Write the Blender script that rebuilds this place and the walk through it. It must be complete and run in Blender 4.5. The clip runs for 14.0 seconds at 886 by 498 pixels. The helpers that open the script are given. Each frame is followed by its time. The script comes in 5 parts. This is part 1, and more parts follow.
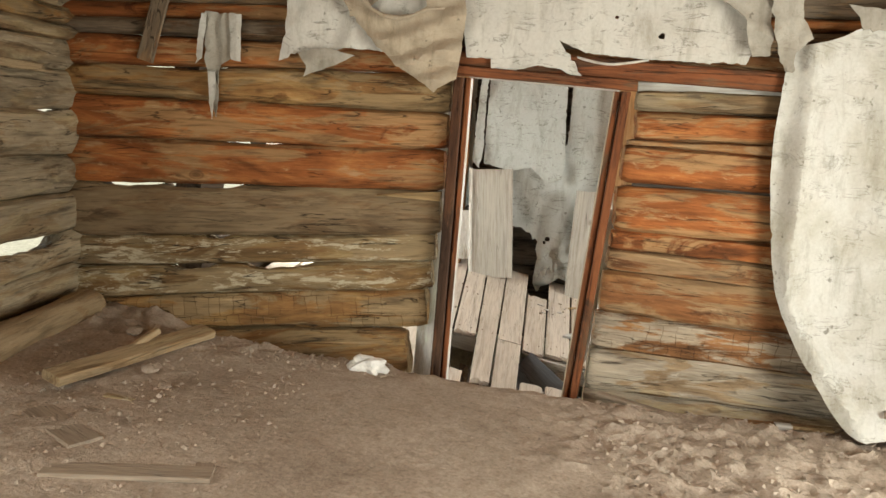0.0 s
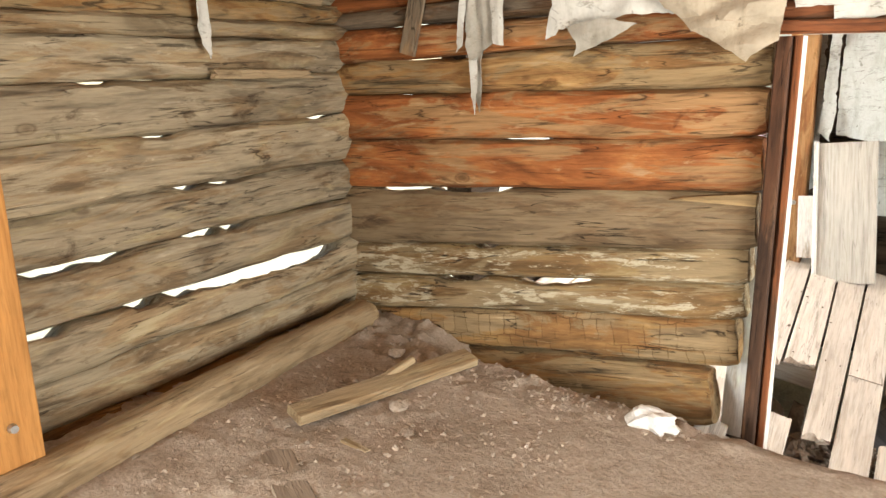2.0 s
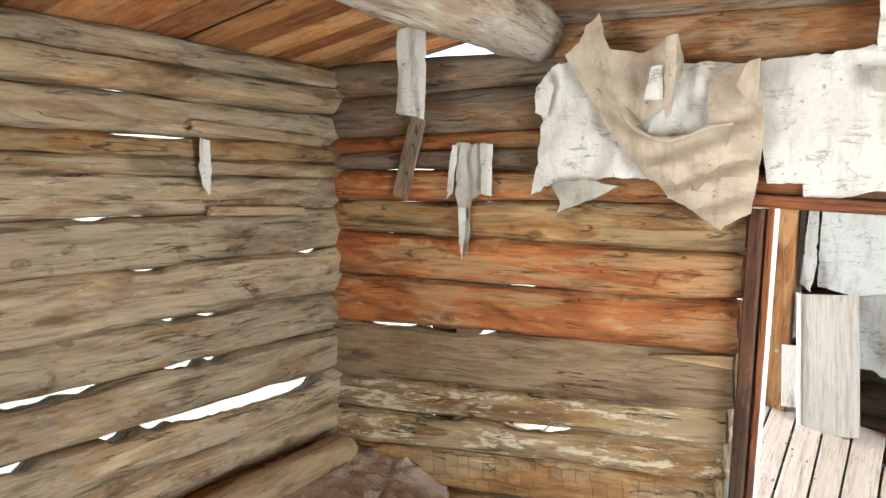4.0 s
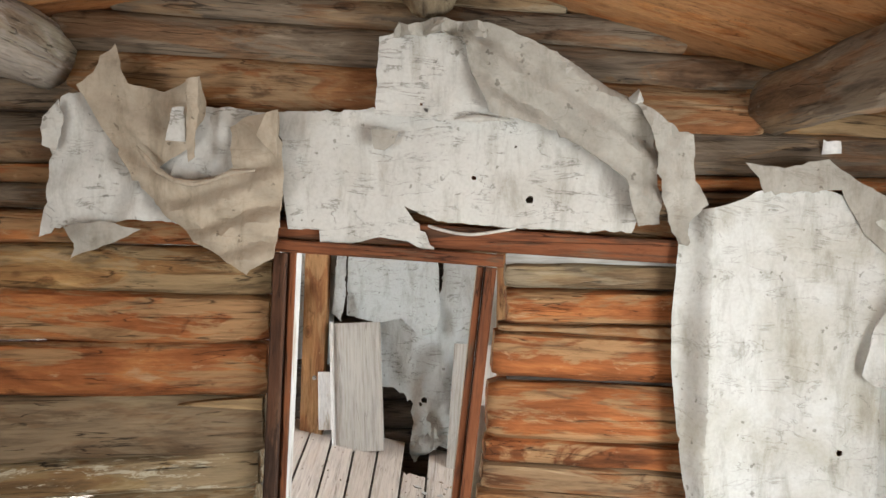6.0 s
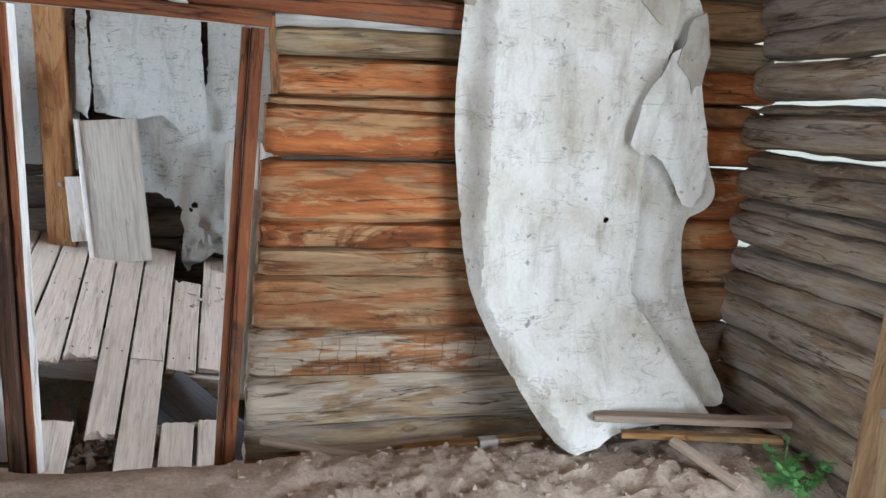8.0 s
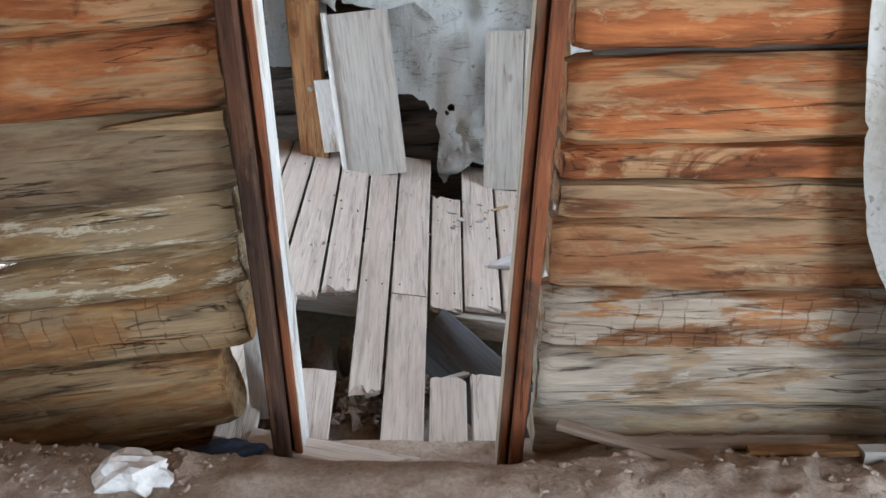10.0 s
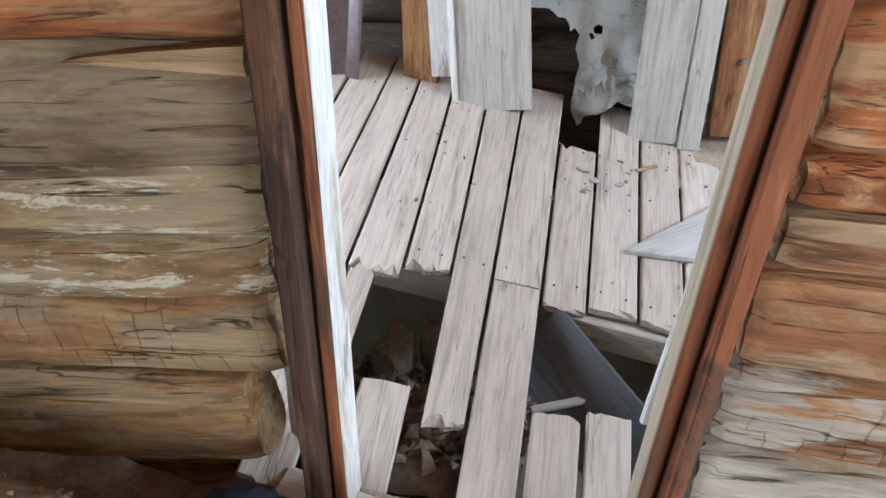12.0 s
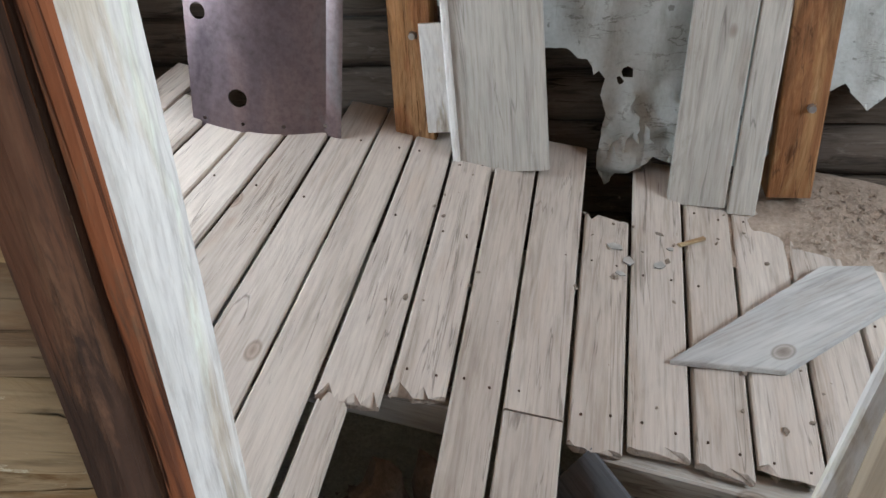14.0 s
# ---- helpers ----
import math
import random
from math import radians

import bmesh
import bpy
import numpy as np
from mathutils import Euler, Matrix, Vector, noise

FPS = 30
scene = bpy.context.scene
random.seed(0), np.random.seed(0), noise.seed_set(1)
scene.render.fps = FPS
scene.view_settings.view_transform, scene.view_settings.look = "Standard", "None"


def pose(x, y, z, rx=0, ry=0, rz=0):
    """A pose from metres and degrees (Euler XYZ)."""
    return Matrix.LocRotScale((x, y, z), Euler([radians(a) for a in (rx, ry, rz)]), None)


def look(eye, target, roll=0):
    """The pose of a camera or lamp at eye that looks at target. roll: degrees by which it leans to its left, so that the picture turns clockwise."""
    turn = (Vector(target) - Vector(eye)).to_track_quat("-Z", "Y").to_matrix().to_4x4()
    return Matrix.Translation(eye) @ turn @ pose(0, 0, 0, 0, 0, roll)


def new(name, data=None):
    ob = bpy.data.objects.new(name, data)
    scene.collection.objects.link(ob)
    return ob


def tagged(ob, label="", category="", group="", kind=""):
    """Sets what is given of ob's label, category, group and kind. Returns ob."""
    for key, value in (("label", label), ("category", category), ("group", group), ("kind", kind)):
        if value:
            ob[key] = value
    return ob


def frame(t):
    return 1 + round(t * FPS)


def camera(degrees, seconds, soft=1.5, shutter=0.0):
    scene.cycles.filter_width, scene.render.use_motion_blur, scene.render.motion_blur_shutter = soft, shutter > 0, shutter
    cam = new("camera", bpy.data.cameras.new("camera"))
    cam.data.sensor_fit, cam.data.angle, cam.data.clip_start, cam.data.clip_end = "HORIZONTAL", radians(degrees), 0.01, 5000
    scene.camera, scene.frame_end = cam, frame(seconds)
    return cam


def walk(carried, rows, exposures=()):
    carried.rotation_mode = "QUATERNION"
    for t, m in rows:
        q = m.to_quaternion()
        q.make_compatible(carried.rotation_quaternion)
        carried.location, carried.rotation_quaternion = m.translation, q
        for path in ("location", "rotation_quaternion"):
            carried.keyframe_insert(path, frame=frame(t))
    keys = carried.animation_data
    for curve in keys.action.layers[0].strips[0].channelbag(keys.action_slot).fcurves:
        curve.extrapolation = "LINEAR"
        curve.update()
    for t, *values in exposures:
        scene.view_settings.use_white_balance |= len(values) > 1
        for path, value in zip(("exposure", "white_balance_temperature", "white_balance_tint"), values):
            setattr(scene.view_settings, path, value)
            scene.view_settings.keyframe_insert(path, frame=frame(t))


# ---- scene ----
cam = camera(61.4, 14.0)
PATH = [
    (0, (0.096, 0.335, 1.451), (-0.169, 2.287, 1.109), 2.8),
    (0.5, (0.084, 0.678, 1.458), (-0.208, 2.622, 1.092), 1.5),
    (1, (0.115, 0.892, 1.566), (-0.351, 2.791, 1.145), 0.2),
    (1.5, (0.091, 1.053, 1.574), (-0.649, 2.853, 1.113), -1.7),
    (2, (0.123, 1.175, 1.587), (-0.964, 2.791, 1.133), -2.5),
    (2.2, (0.135, 1.147, 1.57), (-1.1, 2.662, 1.142), -2.4),
    (4.3, (0.211, 1.202, 1.782), (-0.798, 2.923, 1.644), 0.6),
    (4.5, (0.228, 1.213, 1.779), (-0.657, 3.001, 1.649), 0.9),
    (5, (0.254, 1.236, 1.817), (-0.45, 3.105, 1.712), 1.4),
    (5.5, (0.278, 1.254, 1.838), (-0.097, 3.216, 1.733), 1.2),
    (6, (0.297, 1.283, 1.851), (0.275, 3.28, 1.757), 1.3),
    (6.5, (0.303, 1.287, 1.833), (0.539, 3.27, 1.723), 1.4),
    (7, (0.31, 1.303, 1.789), (0.716, 3.251, 1.595), 1.8),
    (7.5, (0.325, 1.345, 1.688), (0.904, 3.224, 1.319), 2.7),
    (8, (0.341, 1.495, 1.608), (0.891, 3.344, 1.081), 2.8),
    (8.5, (0.303, 1.673, 1.557), (0.769, 3.511, 0.921), 3.1),
    (9, (0.174, 1.896, 1.526), (0.521, 3.733, 0.814), 1.7),
    (9.2, (0.14, 2.0, 1.535), (0.394, 3.839, 0.793), 0.5),
    (11.3, (0.217, 2.923, 1.461), (-0.121, 4.648, 0.507), -1.8),
    (11.5, (0.181, 3.021, 1.446), (-0.178, 4.723, 0.458), -1.3),
    (12, (0.1, 3.213, 1.417), (-0.248, 4.884, 0.375), -1.7),
    (12.5, (0.082, 3.38, 1.397), (-0.307, 5.031, 0.338), -2.3),
    (13, (0.072, 3.555, 1.388), (-0.408, 5.187, 0.337), -3.3),
    (13.5, (0.051, 3.719, 1.386), (-0.345, 5.388, 0.358), -3.7),
    (14, (0.069, 3.864, 1.365), (-0.348, 5.54, 0.357), -4.0),
]
# the clip's camera darkens and cools its picture on the way
EXPOSURES = [(0.0, 0.2, 7500, 4), (0.8, 0.47, 7500, 5), (2.0, 1.1, 7200, 7), (4.3, 1.0, 6350, 6), (5.0, 0.65, 6400, 6), (6.5, 0.15, 6500, 8), (7.5, 0.15, 5850, 7), (8.5, -0.05, 5700, 6), (9.2, 0.0, 5600, 6), (11.5, 0.36, 5600, 6), (12.5, 0.28, 5600, 6), (14.0, -0.22, 5950, 6)]
walk(cam, [(t, look(eye, target, roll)) for t, eye, target, roll in PATH], EXPOSURES)

# ---- world, sun, sky light in the openings, added fill lamps ----
world = bpy.data.worlds.new("world")
scene.world = world
world.use_nodes = True
wn = world.node_tree.nodes
sky = wn.new("ShaderNodeTexSky")
sky.sky_type, sky.sun_disc = "NISHITA", False
sky.sun_elevation, sky.sun_rotation = radians(51), radians(-16)
world.node_tree.links.new(sky.outputs[0], wn["Background"].inputs[0])
wn["Background"].inputs[1].default_value = 0.15
sun = new("sun", bpy.data.lights.new("sun", "SUN"))
sun.data.energy, sun.data.angle, sun.data.color = 5.0, radians(0.5), (1.0, 0.95, 0.88)
sun.matrix_world = look((-2, 7, 9), (0, 0, 0))


def sky_panel(name, place, target, w, h, power, colour=(0.93, 0.96, 1.0)):
    """Sky light that enters by an opening, known or assumed."""
    lamp = new(name, bpy.data.lights.new(name, "AREA"))
    lamp.data.shape, lamp.data.size, lamp.data.size_y = "RECTANGLE", w, h
    lamp.data.energy, lamp.data.color = power, colour
    lamp.matrix_world = look(place, target)
    return lamp


sky_panel("daylight_doorway", (2.85, 2.0, 0.85), (-0.9, 4.1, 0.45), 1.9, 1.7, 150)
sky_panel("daylight_entrance", (-0.3, -2.05, 0.95), (0, 4, 0.2), 2.6, 1.5, 22)
# no window is known here; this lamp is added to brighten the right wall
sky_panel("daylight_side_window", (-2.72, 0.15, 1.2), (2.4, 0.75, 0.5), 1.4, 0.95, 150)
# two added lamps; where the back room's light enters is assumed
sky_panel("daylight_back_window", (-2.3, 5.55, 1.15), (0.2, 5.9, 0.1), 1.1, 1.0, 66)
sky_panel("daylight_back_gap", (2.75, 5.55, 1.25), (-0.6, 5.9, 0.1), 1.1, 1.0, 78)


# ---- materials ----
def mat_nodes(name, rough=0.9):
    m = bpy.data.materials.new(name)
    m.use_nodes = True
    t = m.node_tree
    bsdf = t.nodes["Principled BSDF"]
    bsdf.inputs["Roughness"].default_value = rough
    bsdf.inputs["Specular IOR Level"].default_value = 0.25
    return m, t, bsdf


def nd(t, kind, **ins):
    n = t.nodes.new(kind)
    for k, v in ins.items():
        n.inputs[k.replace("_", " ")].default_value = v
    return n


def coords(t, scale, jitter=True):
    """Object coordinates, shifted at random from object to object, and stretched."""
    tc = t.nodes.new("ShaderNodeTexCoord")
    mp = nd(t, "ShaderNodeMapping", Scale=scale)
    if jitter:
        oi = t.nodes.new("ShaderNodeObjectInfo")
        mul = nd(t, "ShaderNodeMath")
        mul.operation = "MULTIPLY"
        mul.inputs[1].default_value = 37.0
        add = t.nodes.new("ShaderNodeVectorMath")
        add.operation = "ADD"
        t.links.new(oi.outputs["Random"], mul.inputs[0])
        t.links.new(tc.outputs["Object"], add.inputs[0])
        t.links.new(mul.outputs[0], add.inputs[1])
        t.links.new(add.outputs[0], mp.inputs[0])
    else:
        t.links.new(tc.outputs["Object"], mp.inputs[0])
    return mp


def noise_at(t, vec, scale, detail=6, rough=0.6, distort=0.0):
    n = nd(t, "ShaderNodeTexNoise", Scale=scale, Detail=detail, Roughness=rough, Distortion=distort)
    t.links.new(vec.outputs[0], n.inputs["Vector"])
    return n


def ramp(t, src, stops, out=0):
    r = t.nodes.new("ShaderNodeValToRGB")
    el = r.color_ramp.elements
    while len(el) < len(stops):
        el.new(0.5)
    for e, (p, c) in zip(el, stops):
        e.position, e.color = p, (*c, 1) if len(c) == 3 else c
    t.links.new(src.outputs[out], r.inputs[0])
    return r


def mix(t, fac, a, b, mode="MIX"):
    m = t.nodes.new("ShaderNodeMix")
    m.data_type, m.blend_type = "RGBA", mode
    for sock, v in ((m.inputs[0], fac), (m.inputs[6], a), (m.inputs[7], b)):
        if isinstance(v, (int, float)):
            sock.default_value = v
        elif isinstance(v, tuple):
            sock.default_value = (*v, 1)
        else:
            t.links.new(v, sock)
    return m


def bump(t, bsdf, heights, strength=0.6, dist=0.01):
    prev = None
    for h, s, d in heights:
        b = nd(t, "ShaderNodeBump", Strength=s, Distance=d)
        t.links.new(h, b.inputs["Height"])
        if prev:
            t.links.new(prev.outputs[0], b.inputs["Normal"])
        prev = b
    t.links.new(prev.outputs[0], bsdf.inputs["Normal"])


def wood(name, dark, mid, light, accent=None, amount=0.0, crack=0.6, rough=0.85, stretch=0.14, pale=None, contrast=1.0, marks=0.0, islands=False):
    """Weathered wood with its grain along the object's x axis: soft grain, broad stained patches, flaked spots, drying cracks, knots."""
    m, t, bsdf = mat_nodes(name, rough)
    grain = noise_at(t, coords(t, (stretch * 0.5, 1, 1)), 95, 5, 0.6, 0.25)
    bands = noise_at(t, coords(t, (stretch * 0.7, 1, 1)), 26, 4, 0.55, 0.5)
    broad = noise_at(t, coords(t, (0.22, 1, 1)), 7, 7, 0.62, 0.7)
    patch = noise_at(t, coords(t, (0.2, 1, 1)), 7.0, 9, 0.66, 0.9)
    base = ramp(t, bands, [(0.3, dark), (0.46, mid), (0.62, mid), (0.76, light)])
    g = ramp(t, grain, [(0.3, (0.72, 0.7, 0.68)), (0.5, (1, 1, 1)), (0.72, (1.16, 1.16, 1.15))])
    col = mix(t, 0.75, base.outputs[0], g.outputs[0], "MULTIPLY").outputs[2]
    lo = 1 - 0.42 * contrast
    tone = ramp(t, broad, [(0.34, (lo, lo * 0.96, lo * 0.92)), (0.45, (0.95, 0.95, 0.95)), (0.58, (1.05, 1.05, 1.04)), (0.68, (1 + 0.3 * contrast, 1 + 0.28 * contrast, 1 + 0.25 * contrast))])
    if accent:
        lim = 0.60 - 0.26 * amount
        mask = ramp(t, patch, [(lim - 0.015, (0, 0, 0)), (lim + 0.045, (1, 1, 1))])
        deep = noise_at(t, coords(t, (0.17, 1, 1)), 8.5, 8, 0.64, 0.6)
        acc = ramp(t, deep, [(0.34, tuple(c * 0.42 for c in accent)), (0.44, tuple(c * 0.8 for c in accent)), (0.5, accent), (0.6, tuple(c * k for c, k in zip(accent, (1.35, 1.6, 1.7)))), (0.66, tuple(0.35 * c + 0.65 * d for c, d in zip(accent, light)))])
        acc = mix(t, 0.7, acc.outputs[0], g.outputs[0], "MULTIPLY")
        col = mix(t, mask.outputs[0], col, acc.outputs[2]).outputs[2]
    col = mix(t, 1.0, col, tone.outputs[0], "MULTIPLY").outputs[2]
    flake = noise_at(t, coords(t, (0.3, 1, 1)), 21, 8, 0.7, 0.5)
    fl = ramp(t, flake, [(0.61, (0, 0, 0)), (0.70, (1, 1, 1))])
    chip = mix(t, 0.55, light, (min(1, light[0] * 1.35), min(1, light[1] * 1.35), min(1, light[2] * 1.35)))
    col = mix(t, mix(t, 0.5 * contrast, (0.0, 0.0, 0.0), fl.outputs[0]).outputs[2], col, chip.outputs[2]).outputs[2]
    if pale:
        fleck = noise_at(t, coords(t, (0.22, 1, 1)), 22, 10, 0.76, 0.35)
        pm = ramp(t, fleck, [(0.53, (0, 0, 0)), (0.575, (1, 1, 1))])
        col = mix(t, mix(t, 0.8, (0.0, 0.0, 0.0), pm.outputs[0]).outputs[2], col, pale).outputs[2]
    soot = noise_at(t, coords(t, (0.42, 1, 1)), 10, 7, 0.65, 0.5)
    st = ramp(t, soot, [(0.31, (0.34, 0.29, 0.25)), (0.40, (1, 1, 1))])
    col = mix(t, 0.85 * contrast, col, st.outputs[0], "MULTIPLY").outputs[2]
    cr = noise_at(t, coords(t, (0.055, 1, 1)), 12, 4, 0.5, 1.1)
    cm = ramp(t, cr, [(0.490, (1, 1, 1)), (0.498, (0.1, 0.085, 0.07)), (0.502, (0.1, 0.085, 0.07)), (0.510, (1, 1, 1))])
    gate = ramp(t, noise_at(t, coords(t, (0.4, 1, 1)), 6, 3, 0.5), [(0.44, (0, 0, 0)), (0.5, (1, 1, 1))])
    cm2 = mix(t, gate.outputs[0], (1.0, 1.0, 1.0), cm.outputs[0])
    fine = noise_at(t, coords(t, (0.035, 1, 1)), 60, 3, 0.5, 0.5)
    fm = ramp(t, fine, [(0.28, (0.45, 0.41, 0.38)), (0.34, (1, 1, 1))])
    col = mix(t, min(1, crack * 1.3), col, cm2.outputs[2], "MULTIPLY").outputs[2]
    col = mix(t, crack * 0.55, col, fm.outputs[0], "MULTIPLY").outputs[2]
    knots = t.nodes.new("ShaderNodeTexVoronoi")
    knots.inputs["Scale"].default_value = 2.6
    t.links.new(coords(t, (0.55, 1, 1)).outputs[0], knots.inputs["Vector"])
    km = ramp(t, knots, [(0.0, (0.22, 0.17, 0.13)), (0.035, (0.5, 0.42, 0.36)), (0.05, (0.8, 0.74, 0.68)), (0.06, (0.5, 0.43, 0.38)), (0.075, (1, 1, 1))])
    col = mix(t, 0.8, col, km.outputs[0], "MULTIPLY").outputs[2]
    heights = [(fl.outputs[0], 0.45 * contrast, 0.008), (broad.outputs[0], 0.6, 0.05 * contrast), (bands.outputs[0], 0.5, 0.012 * contrast + 0.003), (grain.outputs[0], 0.4, 0.003), (cm2.outputs[2], 0.9 * crack, 0.016), (fm.outputs[0], 0.5 * crack, 0.006)]
    if marks:
        wob = noise_at(t, coords(t, (1, 1, 1)), 9, 3, 0.5)
        shake = t.nodes.new("ShaderNodeVectorMath")
        shake.operation = "MULTIPLY_ADD"
        shake.inputs[1].default_value = (0.05, 0.0, 0.05)
        t.links.new(wob.outputs["Color"], shake.inputs[0])
        t.links.new(coords(t, (1, 1, 1)).outputs[0], shake.inputs[2])
        turn = nd(t, "ShaderNodeMapping", Rotation=(radians(-90), 0, 0))
        t.links.new(shake.outputs[0], turn.inputs[0])
        ax = nd(t, "ShaderNodeTexBrick", Color1=(0.82, 0.8, 0.77, 1), Color2=(1.12, 1.12, 1.12, 1), Mortar=(0.45, 0.39, 0.33, 1), Scale=1.0, Mortar_Size=0.003, Mortar_Smooth=0.4, Brick_Width=0.075, Row_Height=0.115)
        t.links.new(turn.outputs[0], ax.inputs["Vector"])
        ag = ramp(t, noise_at(t, coords(t, (0.6, 1, 1)), 6, 4, 0.55), [(0.43, (0, 0, 0)), (0.52, (1, 1, 1))])
        am2 = mix(t, ag.outputs[0], (1.0, 1.0, 1.0), ax.outputs[0])
        col = mix(t, marks, col, am2.outputs[2], "MULTIPLY").outputs[2]
        heights.append((am2.outputs[2], 0.7 * marks, 0.012))
    if islands:
        geo = t.nodes.new("ShaderNodeNewGeometry")
        vary = ramp(t, geo, [(0.0, (0.5, 0.42, 0.36)), (0.35, (0.85, 0.8, 0.75)), (0.65, (1.1, 1.1, 1.05)), (1.0, (1.25, 1.4, 1.5))], 8)
        col = mix(t, 1.0, col, vary.outputs[0], "MULTIPLY").outputs[2]
    else:
        oi = t.nodes.new("ShaderNodeObjectInfo")
        vary = ramp(t, oi, [(0.0, (0.82, 0.8, 0.78)), (0.5, (1, 1, 1)), (1.0, (1.15, 1.14, 1.12))], 5)
        col = mix(t, 0.8, col, vary.outputs[0], "MULTIPLY").outputs[2]
    t.links.new(col, bsdf.inputs["Base Color"])
    bump(t, bsdf, heights)
    return m


GREY = ((0.11, 0.082, 0.052), (0.25, 0.195, 0.125), (0.38, 0.315, 0.215))
M_GREY = wood("weathered_grey_log", *GREY, accent=(0.23, 0.15, 0.08), amount=0.4)
M_LEFT = wood("pale_grey_brown_log", (0.13, 0.10, 0.066), (0.28, 0.225, 0.153), (0.41, 0.345, 0.25), accent=(0.24, 0.165, 0.095), amount=0.4)
M_FRONT = wood("grey_brown_hewn_plank", (0.135, 0.094, 0.055), (0.22, 0.158, 0.095), (0.3, 0.23, 0.148), accent=(0.2, 0.13, 0.072), amount=0.3, contrast=0.5, crack=0.75)
M_BROWN = wood("brown_log", (0.11, 0.068, 0.038), (0.27, 0.17, 0.09), (0.44, 0.32, 0.19), accent=(0.21, 0.088, 0.034), amount=0.38)
M_ORANGE = wood("orange_hewn_log", (0.13, 0.07, 0.034), (0.31, 0.175, 0.082), (0.47, 0.32, 0.18), accent=(0.27, 0.09, 0.028), amount=0.52)
M_PALE = wood("pale_straw_log", (0.14, 0.10, 0.055), (0.26, 0.19, 0.108), (0.4, 0.31, 0.19), accent=(0.21, 0.125, 0.055), amount=0.4, pale=(0.5, 0.44, 0.32), contrast=0.6, crack=0.8)
M_ADZE = wood("adze_marked_log", (0.12, 0.082, 0.046), (0.27, 0.19, 0.105), (0.4, 0.3, 0.185), accent=(0.25, 0.13, 0.05), amount=0.4, marks=0.75, contrast=0.6, crack=0.75)
M_ADZEGREY = wood("adze_marked_grey_log", (0.13, 0.10, 0.075), (0.29, 0.235, 0.175), (0.44, 0.385, 0.31), accent=(0.22, 0.1, 0.04), amount=0.38, marks=0.65)
M_LOWGREY = wood("pale_grey_low_log", (0.16, 0.13, 0.1), (0.31, 0.26, 0.2), (0.44, 0.385, 0.31), accent=(0.27, 0.185, 0.11), amount=0.35)
M_RGREY = wood("cool_grey_log", (0.14, 0.118, 0.1), (0.31, 0.27, 0.228), (0.47, 0.42, 0.365), accent=(0.25, 0.19, 0.135), amount=0.4)
M_DUSTY = wood("dusty_board", (0.2, 0.155, 0.115), (0.28, 0.225, 0.175), (0.36, 0.295, 0.235), crack=0.3, contrast=0.4)
M_TAN = wood("tan_log", (0.09, 0.065, 0.035), (0.265, 0.18, 0.093), (0.41, 0.305, 0.18), accent=(0.25, 0.13, 0.05), amount=0.42)
M_OLD = wood("old_brown_log", (0.07, 0.052, 0.037), (0.17, 0.13, 0.092), (0.29, 0.235, 0.175), accent=(0.19, 0.11, 0.06), amount=0.35)
M_DRY = wood("dry_tan_wood", (0.2, 0.145, 0.085), (0.33, 0.245, 0.15), (0.46, 0.37, 0.25), accent=(0.3, 0.2, 0.11), amount=0.3, contrast=0.6, crack=0.45)
M_DARK = wood("dark_old_log", (0.035, 0.028, 0.022), (0.12, 0.096, 0.077), (0.22, 0.185, 0.15))
M_CEIL = wood("orange_ceiling_plank", (0.3, 0.15, 0.066), (0.46, 0.24, 0.105), (0.58, 0.36, 0.185), accent=(0.4, 0.16, 0.055), amount=0.35, crack=0.35, contrast=0.4, islands=True)
M_FLOOR = wood("bleached_floor_plank", (0.43, 0.375, 0.32), (0.54, 0.485, 0.43), (0.62, 0.57, 0.52), crack=0.35, stretch=0.12, contrast=0.16)
M_GREYBOARD = wood("silver_grey_board", (0.30, 0.28, 0.25), (0.40, 0.38, 0.345), (0.48, 0.46, 0.425), crack=0.3, stretch=0.12, contrast=0.3)
M_POST = wood("honey_brown_post", (0.16, 0.085, 0.04), (0.31, 0.175, 0.08), (0.44, 0.28, 0.145), accent=(0.24, 0.11, 0.045), amount=0.5, crack=0.4, contrast=0.9)
M_BRACE = wood("fresh_orange_board", (0.36, 0.16, 0.05), (0.52, 0.25, 0.08), (0.62, 0.36, 0.15), crack=0.12, contrast=0.3)
M_CASING = wood("red_brown_painted_casing", (0.075, 0.027, 0.013), (0.175, 0.06, 0.024), (0.24, 0.095, 0.043), accent=(0.09, 0.042, 0.022), amount=0.3, contrast=0.55)
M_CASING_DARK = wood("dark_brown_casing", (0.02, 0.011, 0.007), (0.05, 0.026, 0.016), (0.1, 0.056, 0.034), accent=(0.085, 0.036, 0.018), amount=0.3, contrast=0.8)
M_WHITEJAMB = wood("white_painted_jamb", (0.55, 0.54, 0.515), (0.61, 0.60, 0.58), (0.66, 0.66, 0.64), accent=(0.5, 0.45, 0.38), amount=0.2, crack=0.12, contrast=0.2, stretch=0.3)

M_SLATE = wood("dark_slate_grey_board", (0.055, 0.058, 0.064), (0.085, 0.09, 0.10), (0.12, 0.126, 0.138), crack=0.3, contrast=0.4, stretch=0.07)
M_PALEBOARD = wood("pale_blue_grey_board", (0.36, 0.355, 0.345), (0.43, 0.43, 0.42), (0.5, 0.5, 0.495), crack=0.12, contrast=0.25, stretch=0.06)
M_BEIGEJAMB = wood("bare_pale_jamb", (0.26, 0.21, 0.15), (0.38, 0.32, 0.24), (0.5, 0.45, 0.37), crack=0.3, contrast=0.35, stretch=0.08)


